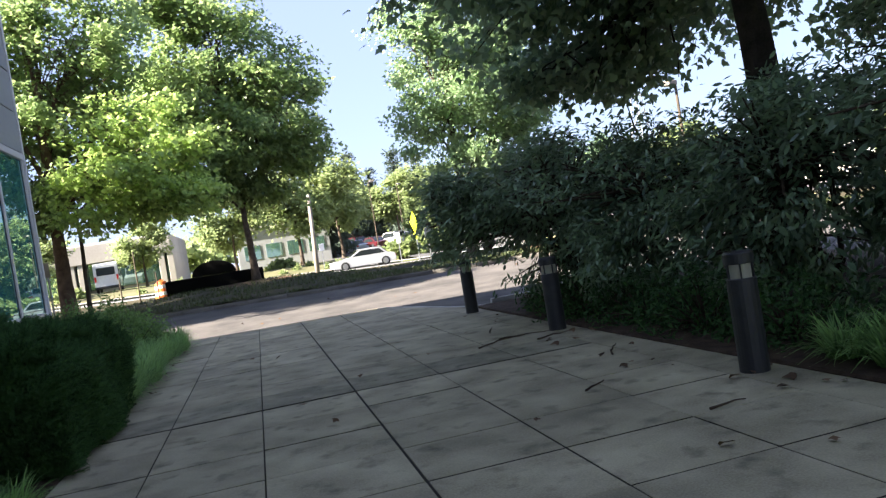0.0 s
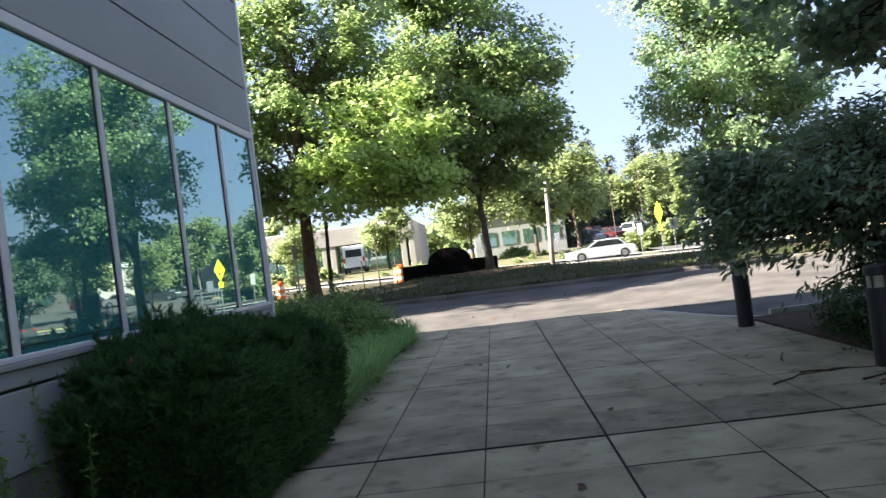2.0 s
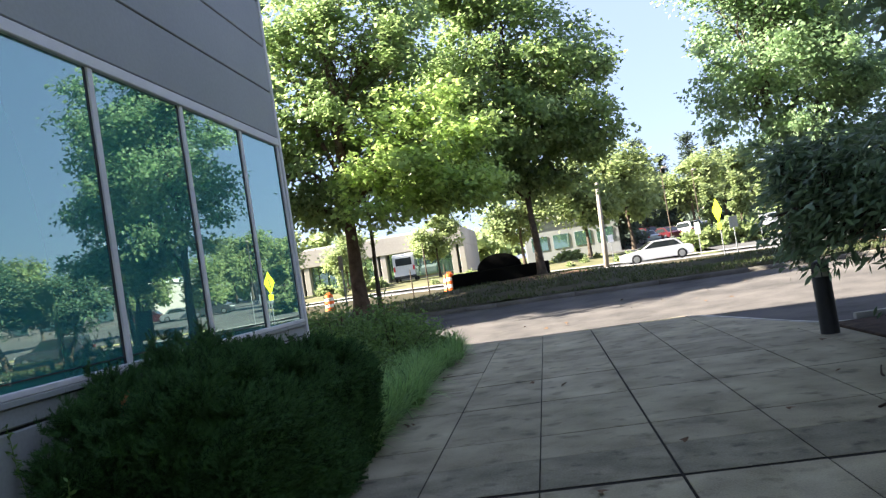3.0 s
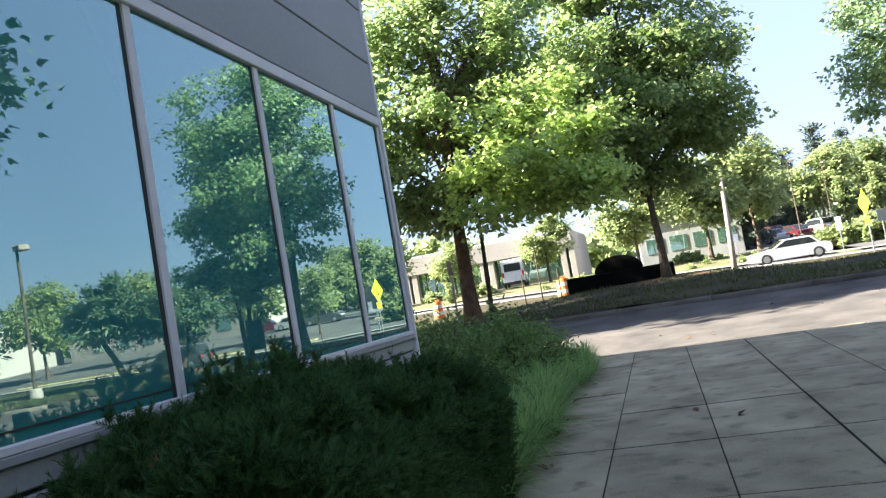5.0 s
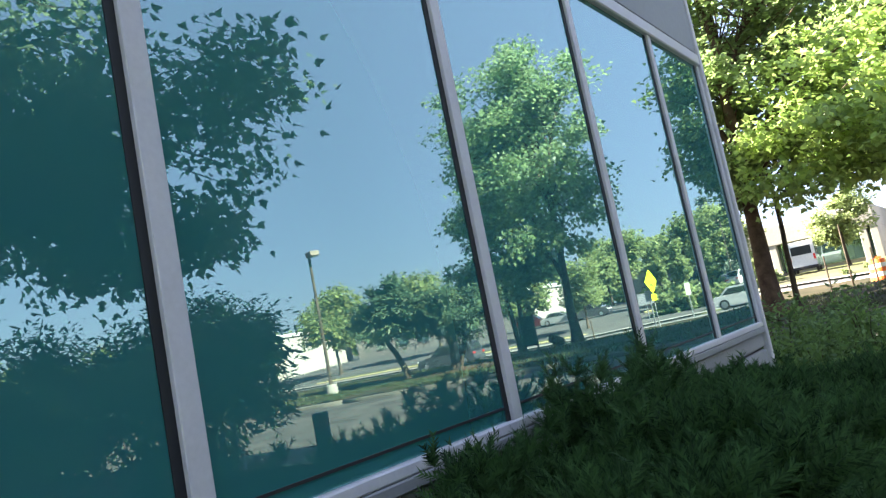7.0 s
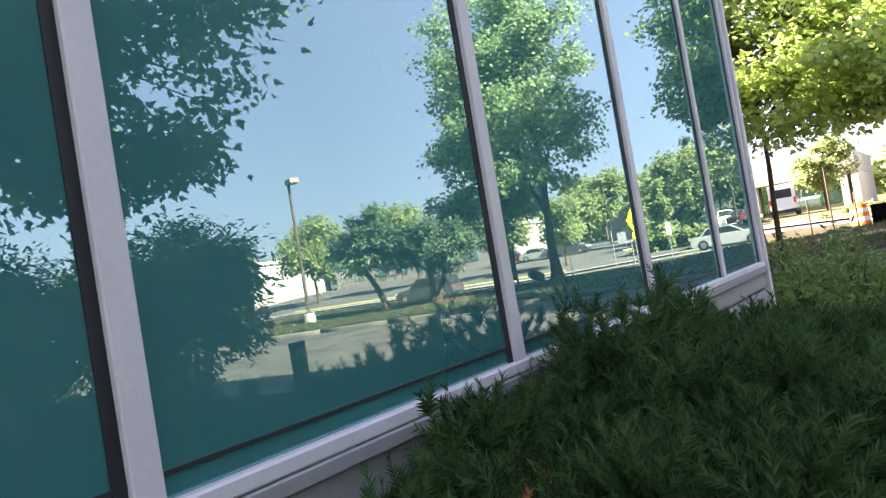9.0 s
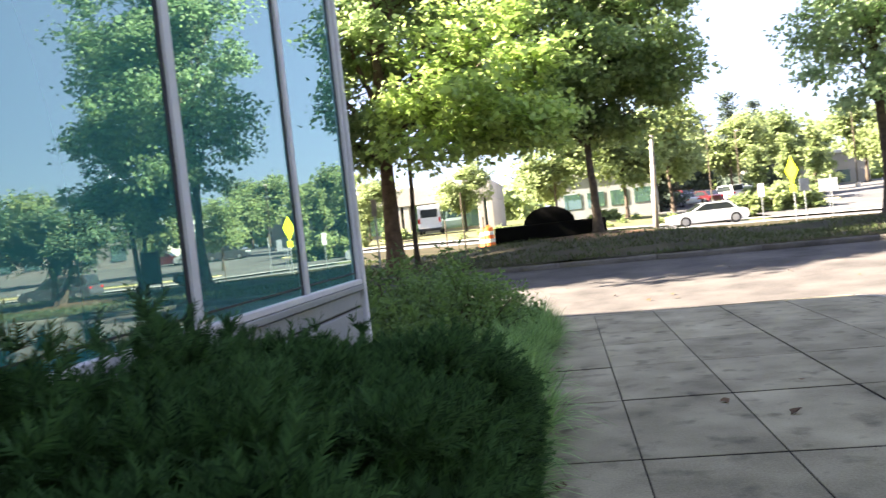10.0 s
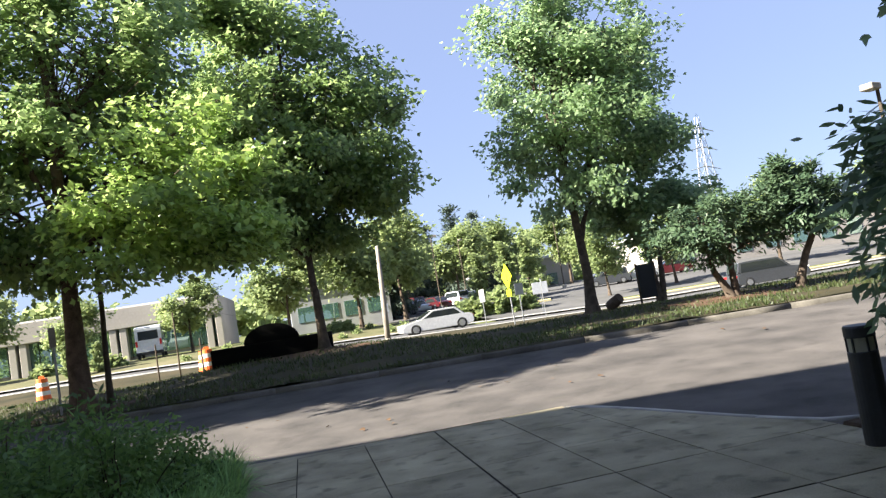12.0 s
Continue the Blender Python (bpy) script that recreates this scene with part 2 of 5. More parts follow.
def mesh_from(name, verts, faces):
    """A mesh from arrays: verts n x 3, faces a list of arrays m x k."""
    me = bpy.data.meshes.new(name)
    faces = [np.asarray(f, dtype=np.int32) for f in faces if len(f)]
    verts = np.asarray(verts, dtype=np.float32)
    me.vertices.add(len(verts))
    me.vertices.foreach_set("co", verts.ravel())
    loops = np.concatenate([f.ravel() for f in faces])
    totals = np.concatenate([np.full(len(f), f.shape[1], dtype=np.int32) for f in faces])
    me.loops.add(len(loops))
    me.loops.foreach_set("vertex_index", loops)
    me.polygons.add(len(totals))
    me.polygons.foreach_set("loop_start", np.concatenate([[0], np.cumsum(totals)[:-1]]).astype(np.int32))
    me.update(calc_edges=True)
    return me


def part_mesh(name, me, material, parent=None, label="", smooth=False):
    me.materials.append(material)
    if smooth:
        me.polygons.foreach_set("use_smooth", [True] * len(me.polygons))
    ob = new(name, me)
    if parent is not None:
        ob.parent = parent
    return tagged(ob, label)


def part(name, bm, material, parent=None, label="", smooth=False):
    me = bpy.data.meshes.new(name)
    bmesh.ops.recalc_face_normals(bm, faces=bm.faces)
    bm.to_mesh(me)
    bm.free()
    return part_mesh(name, me, material, parent, label, smooth)


def thing(name, at, label, category, group="", kind="", turn=0.0):
    ob = new(name)
    ob.matrix_world = pose(*at, 0, 0, turn)
    ob.empty_display_size = 0.2
    return tagged(ob, label, category, group, kind)


def box(bm, lo, hi, bevel=0.0, segments=1):
    lo, hi = Vector(lo), Vector(hi)
    r = bmesh.ops.create_cube(bm, size=1.0, matrix=Matrix.Translation((lo + hi) / 2) @ Matrix.Diagonal((*(hi - lo), 1)))
    if bevel:
        edges = {e for v in r["verts"] for e in v.link_edges}
        bmesh.ops.bevel(bm, geom=list(edges), offset=bevel, segments=segments, affect="EDGES", profile=0.6)
    return bm


def boxed(lo, hi, bevel=0.0, segments=1):
    return box(bmesh.new(), lo, hi, bevel, segments)


def turned(profile, segments=20):
    """A solid of revolution round z from (radius, height) pairs."""
    bm = bmesh.new()
    rings = []
    for r, z in profile:
        rings.append([bm.verts.new((r * math.cos(a), r * math.sin(a), z)) for a in np.linspace(0, 2 * math.pi, segments, endpoint=False)])
    for a, b in zip(rings, rings[1:]):
        for i in range(segments):
            j = (i + 1) % segments
            bm.faces.new((a[i], a[j], b[j], b[i]))
    bm.faces.new(rings[0][::-1])
    bm.faces.new(rings[-1])
    return bm


def extruded(outline, depth, bevel=0.0):
    """An outline in x and z, given depth along y, centred."""
    bm = bmesh.new()
    vs = [bm.verts.new((x, -depth / 2, z)) for x, z in outline]
    f = bm.faces.new(vs)
    r = bmesh.ops.extrude_face_region(bm, geom=[f])
    bmesh.ops.translate(bm, verts=[v for v in r["geom"] if isinstance(v, bmesh.types.BMVert)], vec=(0, depth, 0))
    if bevel:
        bmesh.ops.bevel(bm, geom=list(bm.edges), offset=bevel, segments=2, affect="EDGES")
    return bm


def tube(points, radii, sides=8):
    """Arrays of one tapered tube along points."""
    pts, rad = np.asarray(points, float), np.asarray(radii, float)
    tang = np.gradient(pts, axis=0)
    tang /= np.linalg.norm(tang, axis=1)[:, None] + 1e-9
    ref = np.array([0.3, 0.9, 0.31])
    u = np.cross(tang, ref)
    u /= np.linalg.norm(u, axis=1)[:, None] + 1e-9
    w = np.cross(tang, u)
    a = np.linspace(0, 2 * np.pi, sides, endpoint=False)
    ring = u[:, None] * np.cos(a)[None, :, None] + w[:, None] * np.sin(a)[None, :, None]
    v = (pts[:, None] + ring * rad[:, None, None]).reshape(-1, 3)
    n = len(pts)
    i = np.arange(n - 1)[:, None] * sides
    j = np.arange(sides)[None, :]
    k = (j + 1) % sides
    f = np.stack([i + j, i + k, i + sides + k, i + sides + j], -1).reshape(-1, 4)
    return v, f


def joined(pieces):
    vs, fs, base = [], {}, 0
    for v, f in pieces:
        f = np.asarray(f)
        fs.setdefault(f.shape[1], []).append(f + base)
        vs.append(v)
        base += len(v)
    return np.concatenate(vs), [np.concatenate(x) for x in fs.values()]


def wobbly(p0, p1, n=7, sag=0.0, jitter=0.08, rng=RNG):
    p0, p1 = np.asarray(p0, float), np.asarray(p1, float)
    s = np.linspace(0, 1, n)[:, None]
    length = np.linalg.norm(p1 - p0)
    off = np.cumsum(rng.normal(0, 1, (n, 3)), axis=0) * jitter * length / n
    off -= s * off[-1]
    pts = p0 * (1 - s) + p1 * s + off * np.minimum(1, s * 4)
    pts[:, 2] += (np.sin(s[:, 0] * np.pi)) * sag * length
    return pts


MAPLE = np.array([(0, -0.05), (0.30, 0.02), (0.52, 0.30), (0.27, 0.42), (0.20, 0.62), (0, 1.0), (-0.20, 0.62), (-0.27, 0.42), (-0.52, 0.30), (-0.30, 0.02)])
OVAL = np.array([(0, 0), (0.20, 0.22), (0.24, 0.5), (0.13, 0.82), (0, 1.0), (-0.13, 0.82), (-0.24, 0.5), (-0.20, 0.22)])
LANCE = np.array([(0, 0), (0.13, 0.3), (0.15, 0.6), (0, 1.0), (-0.15, 0.6), (-0.13, 0.3)])
TUFT = np.array([(0, 0), (0.5, 0.35), (0.28, 0.95), (-0.28, 0.9), (-0.5, 0.3)])


def leaf_cloud(centres, sizes, shape, up=0.5, droop=0.0, rng=RNG, out=None):
    """Arrays of one leaf at each centre, turned by chance, leaning upward by up, hanging by droop."""
    n = len(centres)
    nor = rng.normal(0, 1, (n, 3))
    nor[:, 2] = np.abs(nor[:, 2]) + up
    if out is not None:
        nor = nor + out * 0.55
    nor /= np.linalg.norm(nor, axis=1)[:, None]
    axis = rng.normal(0, 1, (n, 3))
    if out is not None:
        axis = axis * 0.6 + out
    axis[:, 2] -= droop
    axis -= nor * (axis * nor).sum(1)[:, None]
    axis /= np.linalg.norm(axis, axis=1)[:, None] + 1e-9
    side = np.cross(axis, nor)
    k = len(shape)
    sx, sy = shape[:, 0], shape[:, 1]
    lift = -0.35 * np.abs(sx) - 0.22 * sy ** 2
    v = centres[:, None] + sizes[:, None, None] * (side[:, None] * sx[None, :, None] + axis[:, None] * sy[None, :, None] + nor[:, None] * lift[None, :, None])
    f = np.arange(n * k).reshape(n, k)
    return v.reshape(-1, 3), f


def crown_points(lobes, per, spread, rng, shell=0.5, flat=0.7):
    """Leaf places: clusters inside ellipsoid lobes (x, y, z, rx, ry, rz, clusters), thicker towards the outside."""
    pts, heads = [], []
    for x, y, z, rx, ry, rz, n in lobes:
        m = max(2, n // 4)
        d = rng.normal(0, 1, (m, 3))
        d /= np.linalg.norm(d, axis=1)[:, None]
        r = rng.random(m) ** shell
        boughs = np.array((x, y, z)) + d * r[:, None] * np.array((rx, ry, rz)) * rng.uniform(0.8, 1.2, (m, 1))
        loose = min(1.15 * spread, 0.3 * min(rx, ry))
        c = boughs[rng.integers(0, m, n)] + rng.normal(0, 1, (n, 3)) * np.array((loose, loose, loose * 0.5))
        heads.append(c)
        count = rng.poisson(per, n) + 2
        rep = np.repeat(c, count, axis=0)
        pts.append(rep + rng.normal(0, 1, rep.shape) * np.array((spread, spread, spread * flat)) * 0.72)
    return np.concatenate(pts), np.concatenate(heads)


def make_tree(name, at, lobes, label, leaf_mat, bark, trunk_r, fork, size=0.19, per=22, spread=0.33, shape=MAPLE, lean=(0, 0), seed=1,
              category="tree", group="", stems=((0, 0),), up=0.45, droop=0.0, twigs=0.2, rng_limbs=True):
    """A tree: flared trunk, limbs to each lobe, twigs to leaf clusters, crown of single leaves."""
    rng = np.random.default_rng(seed)
    root = thing(name, at, label, category, group)
    top = np.array((lean[0], lean[1], fork))
    pts, heads = crown_points(lobes, per, spread, rng)
    tall = max(l[2] for l in lobes)
    ragged = []
    for x, y, z, rx, ry, rz, n in lobes:
        for q in range(5):
            d = rng.normal(0, 1, 3)
            d /= np.linalg.norm(d)
            k = rng.uniform(0.24, 0.42)
            ragged.append((x + d[0] * rx * 0.98, y + d[1] * ry * 0.98, z + d[2] * rz * 0.98, rx * k, ry * k, rz * k, max(2, int(n * 0.09))))
    more, _ = crown_points(ragged, per, spread * 0.9, rng)
    pts = np.concatenate([pts, more])
    for sx, sy in stems:
        s = np.linspace(0, 1, 9)
        trunk = np.stack([lean[0] * s ** 1.5 + sx * s, lean[1] * s ** 1.5 + sy * s, fork * s - 0.15 * (1 - s)], 1)
        trunk[:, :2] += np.cumsum(rng.normal(0, 0.02, (9, 2)), axis=0) * s[:, None]
        rad = trunk_r * (1 - 0.30 * s) + trunk_r * 0.75 * np.exp(-s * fork / 0.28)
        v, f = tube(trunk, rad, 14)
        part_mesh("trunk", mesh_from("trunk", v, [f]), bark, root, smooth=True)
        leader = wobbly(trunk[-1], (lean[0] * 1.4 + sx * 1.5, lean[1] * 1.4 + sy * 1.5, tall), 8, 0, 0.07, rng)
        v, f = tube(leader, np.linspace(trunk_r * 0.7, 0.03, 8), 10)
        part_mesh("leader", mesh_from("leader", v, [f]), bark, root, smooth=True)
    done = 0
    fine = []
    for lobe in lobes:
        n = lobe[6]
        c = np.array(lobe[:3])
        start = np.array((lean[0], lean[1], fork)) * 1.0
        start[2] = fork + max(0.0, (c[2] - fork)) * rng.uniform(0.15, 0.5)
        limb = wobbly(start, c, 8, 0.06, 0.12, rng)
        v, f = tube(limb, np.linspace(trunk_r * 0.36, 0.025, 8), 8)
        part_mesh("limb", mesh_from("limb", v, [f]), bark, root, smooth=True)
        mine = heads[done:done + n]
        done += n
        for h in mine[rng.random(n) < twigs]:
            p = limb[rng.integers(3, 8)]
            fine.append(tube(wobbly(p, h, 5, 0.04, 0.15, rng), np.linspace(0.028, 0.008, 5), 4))
    if fine:
        v, fs = joined(fine)
        tagged(part_mesh("branchwork", mesh_from("branchwork", v, fs), bark, root), kind="stuff")
    out = pts - np.array((lean[0], lean[1], tall * 0.6))
    out /= np.linalg.norm(out, axis=1)[:, None] + 1e-9
    v, f = leaf_cloud(pts, rng.uniform(0.7, 1.25, len(pts)) * size, shape, up, droop, rng, out)
    part_mesh("crown", mesh_from("crown", v, [f]), leaf_mat, root)
    return root


# ---------------------------------------------------------------- lie of the land
def smooth_step(a, b, x):
    s = np.clip((x - a) / (b - a), 0, 1)
    return s * s * (3 - 2 * s)


def land(x, y):
    """Height of the finished ground."""
    x, y = np.asarray(x, float), np.asarray(y, float)
    yy = y + 0.2 * np.clip(x, -15, 15) * (1 - smooth_step(22, 36, y))
    z = np.interp(yy, [10.6, 17.5, 26, 33, 42, 54, 62, 90, 150, 700], [0, 0.30, 0.72, 0.50, 0.42, 0.42, 1.0, 1.5, 2.4, 4.0])
    dip = 0.030 * np.clip(x + 4, -9, 30) * smooth_step(28, 44, y) * (1 - smooth_step(56, 90, y))
    bank = smooth_step(18, 24, yy) * (1 - smooth_step(30, 44, y))
    return z - dip - bank * (0.34 * smooth_step(0.8, 6, x) + 0.22 * smooth_step(-2, -7, x))


def height(x, y):
    return float(land(x, y))


def kerb_y(x):
    return 17.6 - 0.2 * np.clip(x, -15, 15)


def near_y(x):
    """Near edge of the driveway: end of the slabs, then round the planted bed."""
    x = np.asarray(x, float)
    y = 10.15 - 0.11 * x
    y = np.where(x > 2.9, 9.85 - 3.7 * smooth_step(2.7, 4.3, x), y)
    return np.where(x > 10.5, 6.15 - 40 * smooth_step(10.5, 13.0, x), y)


def patch(name, xs, lo, hi, nv, lift, material, label, category, kind="structure", rough=0.0):
    xs = np.asarray(xs, float)
    s = np.linspace(0, 1, nv)
    a, b = np.asarray(lo(xs), float) + 0 * xs, np.asarray(hi(xs), float) + 0 * xs
    X = np.repeat(xs[:, None], nv, 1)
    Y = a[:, None] * (1 - s) + b[:, None] * s
    Z = land(X, Y) + lift
    if rough:
        Z = Z + RNG.normal(0, rough, Z.shape)
    i = np.arange(len(xs) - 1)[:, None] * nv
    j = np.arange(nv - 1)[None, :]
    f = np.stack([i + j, i + nv + j, i + nv + j + 1, i + j + 1], -1).reshape(-1, 4)
    me = mesh_from(name, np.stack([X, Y, Z], -1).reshape(-1, 3), [f])
    return tagged(part_mesh(name, me, material, smooth=True), label, category, "", kind)


def row_x(lo, hi, step):
    return np.arange(lo, hi + step / 2, step)


# ---------------------------------------------------------------- ground, roads
far_x = np.concatenate([np.linspace(-900, -80, 18), np.linspace(-76, 120, 50), np.linspace(140, 900, 18)])
patch("ground", far_x, lambda x: -300 + 0 * x, lambda x: 900 + 0 * x, 160, -0.3, M_LAWN, "dull green ground under and beyond everything", "ground")
patch("driveway", row_x(-45, 60, 0.5), lambda x: np.where((x > 2.3) & (x < 10.6), 5.9, near_y(x) - 0.35), lambda x: kerb_y(x) + 0.05, 26, -0.025, M_ASPHALT,
      "worn sun-bleached grey asphalt driveway", "road")
patch("grass_verge", row_x(-45, 60, 0.5), lambda x: kerb_y(x) + 0.12, lambda x: 41.4 + 0 * x, 60, 0.11, M_GRASS,
      "patchy dry grass bank with mulch beyond the kerb", "verge", rough=0.015)
patch("sidewalk_street", row_x(-80, 90, 2), lambda x: 41.3 + 0 * x, lambda x: 43.2 + 0 * x, 3, 0.12, M_WALK, "pale concrete sidewalk beside the street", "sidewalk")
patch("street", row_x(-120, 140, 2), lambda x: 43.1 + 0 * x, lambda x: 53.2 + 0 * x, 8, -0.02, M_TARMAC, "grey asphalt street", "road")
patch("sidewalk_far", row_x(-120, 140, 2), lambda x: 53.1 + 0 * x, lambda x: 54.6 + 0 * x, 3, 0.10, M_WALK, "pale concrete sidewalk across the street", "sidewalk")
patch("far_verge", row_x(-120, 12, 2), lambda x: 54.5 + 0 * x, lambda x: 66 + 0 * x, 10, 0.05, M_DRY, "dry planted verge across the street", "verge", rough=0.03)
patch("far_lawn", row_x(-120, 6, 2), lambda x: 65.9 + 0 * x, lambda x: 78 + 0 * x, 6, 0.04, M_LAWN, "lawn before the office building", "lawn")
patch("parking_lot", row_x(6, 140, 2), lambda x: np.where(x < 12.1, 66.0, 54.5), lambda x: 140 + 0 * x, 20, 0.03, M_TARMAC, "grey asphalt parking lot", "parking lot")


def kerb_run(name, curve, w, h, material, label, piece_len=2.4, sink=0.2):
    """Kerb stones along a curve of (x, y, z)."""
    root = tagged(new(name), label, "kerb", "", "structure")
    pts = np.asarray(curve, float)
    seg = np.concatenate([[0], np.cumsum(np.linalg.norm(np.diff(pts, axis=0), axis=1))])
    n = max(1, int(seg[-1] / piece_len))
    at = lambda d: np.array([np.interp(d, seg, pts[:, i]) for i in range(3)])
    for i in range(n):
        a, b = seg[-1] * i / n, seg[-1] * (i + 1) / n
        cut = np.linspace(a + 0.004, b - 0.004, 4)
        c = np.array([at(d) for d in cut])
        t = np.gradient(c, axis=0)
        t[:, 2] = 0
        t /= np.linalg.norm(t, axis=1)[:, None]
        side = np.stack([-t[:, 1], t[:, 0], 0 * t[:, 0]], 1)
        prof = [(-w / 2, -sink), (-w / 2, h - 0.03), (-w / 2 + 0.03, h), (w / 2, h), (w / 2, -sink)]
        v = np.concatenate([c + side * p + np.array((0, 0, q)) for p, q in prof])
        f = [(r * 4 + s, r * 4 + s + 1, ((r + 1) % 5) * 4 + s + 1, ((r + 1) % 5) * 4 + s) for r in range(5) for s in range(3)]
        me = mesh_from("kerb_stone", v, [np.array(f), np.array([[0, 4, 8, 12, 16], [19, 15, 11, 7, 3]])])
        part_mesh("kerb_stone", me, material, root)
    return root


kx = np.arange(-30, 45, 1.0)
kerb_run("kerb_verge", np.stack([kx, kerb_y(kx), land(kx, kerb_y(kx))], 1), 0.15, 0.10, M_KERBDULL, "pale concrete kerb stones along the driveway")
bend = np.linspace(2.75, 4.35, 14)
kerb_run("kerb_bend", np.stack([bend, near_y(bend) + 0.02, 0 * bend], 1)[::-1], 0.13, 0.006, M_KERB, "thin pale kerb edge round the bed", 0.9)
bx = np.arange(4.4, 10.6, 0.6)
kerb_run("kerb_bed", np.stack([bx, near_y(bx), 0 * bx], 1)[::-1], 0.15, 0.10, M_KERB, "concrete kerb along the planted bed", 1.8)

# ---------------------------------------------------------------- slabs under foot
pavement = tagged(new("pavement"), "worn grey concrete slab pavement in front of the building", "pavement", "", "structure")
part("joint_bed", boxed((-2.2, -22, -0.3), (2.745, 9.98, -0.0085)), M_JOINT, pavement)
part("joint_bed", boxed((2.746, -22, -0.3), (4.0, 6.12, -0.0085)), M_JOINT, pavement)
COLS = [-2.72, -1.80, -0.905, -0.03, 0.914, 1.828, 2.742, 3.60]
ROWS = [-15.068 + 0.837 * q for q in range(18)] + [0.0, 0.83, 1.585, 3.17, 4.7, 6.1, 7.4, 8.69, 10.02]
slab_mesh = {}
for r in range(len(ROWS) - 1):
    for c in range(1, len(COLS) - 1):
        x0, x1, y0, y1 = COLS[c], COLS[c + 1], ROWS[r], ROWS[r + 1]
        if c == len(COLS) - 2 and r >= 23:
            continue
        gx = 0.015 if c == 4 else 0.006
        ga = 0.04 if r == 18 else 0.028 if r == 22 else 0.016 if r in (21, 23) else 0.018 if r in (8, 10, 12, 14, 16) else 0.008
        gb = 0.016 if r == 17 else 0.006
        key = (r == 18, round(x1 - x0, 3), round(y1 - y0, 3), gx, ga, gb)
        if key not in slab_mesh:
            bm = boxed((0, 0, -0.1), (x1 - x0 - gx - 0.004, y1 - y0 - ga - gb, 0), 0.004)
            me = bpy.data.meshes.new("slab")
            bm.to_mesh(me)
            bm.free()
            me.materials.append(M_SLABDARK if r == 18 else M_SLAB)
            # Sides take the dark joint colour too, so gaps stay dark at grazing view
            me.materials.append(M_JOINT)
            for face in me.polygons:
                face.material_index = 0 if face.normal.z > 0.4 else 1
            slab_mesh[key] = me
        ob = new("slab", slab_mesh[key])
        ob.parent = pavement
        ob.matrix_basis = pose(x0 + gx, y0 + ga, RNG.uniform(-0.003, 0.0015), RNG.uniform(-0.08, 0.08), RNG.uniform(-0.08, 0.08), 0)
edge_x = np.linspace(2.748, 4.02, 14)
bm = bmesh.new()
for z in (-0.1, -0.0015):
    ring = [bm.verts.new((x, float(near_y(x)) - 0.03, z)) for x in edge_x] + [bm.verts.new((4.02, 6.1, z)), bm.verts.new((2.748, 6.1, z))]
    if z < -0.05:
        under = ring
    else:
        bm.faces.new(ring)
for i in range(len(ring)):
    j = (i + 1) % len(ring)
    bm.faces.new((under[i], under[j], ring[j], ring[i]))
part("slab", bm, M_SLAB, pavement)
part("slab", boxed((3.606, -22, -0.1), (4.02, 6.09, -0.002), 0.006), M_SLAB, pavement)
front = np.linspace(-2.2, 2.74, 10)
bm = bmesh.new()
ring = [bm.verts.new((x, float(near_y(x)) - 0.01, 0)) for x in front] + [bm.verts.new((2.74, 10.02, 0)), bm.verts.new((-2.2, 10.02, 0))]
bm.faces.new(ring[::-1])
part("slab", bm, M_SLAB, pavement)

# planted beds
bed_left = tagged(part("bed_left", boxed((-9.5, -14, -0.25), (-1.62, 9.9, 0.02), 0.02), M_MULCH), "dark mulch planting bed along the building", "planting bed", "", "structure")
bed_right = tagged(part("bed_right", boxed((4.02, -16, -0.25), (10.6, 6.05, 0.025), 0.02), M_MULCH), "dark mulch planting bed beside the slabs", "planting bed", "", "structure")

# ---------------------------------------------------------------- the building
WX, CORNER, SILL, HEAD, ROOF = -2.78, 3.86, 1.27, 3.43, 12.95
building = tagged(new("wall_east"), "grey panelled office wall with a band of teal windows", "wall", "", "structure")
BACK = -16.0
part("wall_base", boxed((WX - 0.28, BACK, -0.2), (WX - 0.02, CORNER, 0.55)), M_STONE, building)
for i, (z0, z1) in enumerate(((0.56, 1.055), (1.075, 1.185))):
    part("panel", boxed((WX - 0.25, BACK, z0), (WX + 0.0, CORNER, z1), 0.008), M_PANELLOW, building, "pale grey panel under the windows")
z = HEAD + 0.10
while z < ROOF - 0.05:
    part("panel", boxed((WX - 0.25, BACK, z + 0.006), (WX + 0.02, CORNER, min(z + 0.58, ROOF) - 0.006), 0.008), M_PANEL, building, "smooth grey metal panel")
    z += 0.58
part("wall_core", boxed((WX - 0.5, BACK, HEAD + 0.06), (WX - 0.03, CORNER - 0.02, ROOF - 0.01)), M_GASKET, building)
part("wall_core", boxed((WX - 0.5, BACK, -0.2), (WX - 0.03, CORNER - 0.02, SILL - 0.12)), M_GASKET, building)
part("coping", boxed((WX - 0.4, BACK, ROOF), (WX + 0.05, CORNER + 0.05, ROOF + 0.06), 0.01), M_ALU, building)
part("corner_trim", boxed((WX - 0.02, CORNER - 0.005, 0.1), (WX + 0.035, CORNER + 0.06, ROOF), 0.008), M_ALU, building, "pale aluminium corner trim")
# End wall is out of view; its skew and ROOF are set by the shadow edge
bm = boxed((-21.6, -0.25, -0.2), (-0.02, 0.0, ROOF))
bmesh.ops.rotate(bm, verts=bm.verts, matrix=Matrix.Rotation(math.atan(-0.2), 3, "Z"), cent=(0, 0, 0))
bmesh.ops.translate(bm, verts=bm.verts, vec=(WX - 0.02, CORNER, 0))
wall_north = tagged(part("wall_north", bm, M_PANEL), "grey panelled end wall", "wall", "", "structure")
wall_south = tagged(part("wall_south", boxed((-24, BACK - 0.3, -0.2), (WX - 0.02, BACK, ROOF)), M_PANEL), "grey panelled wall", "wall", "", "structure")
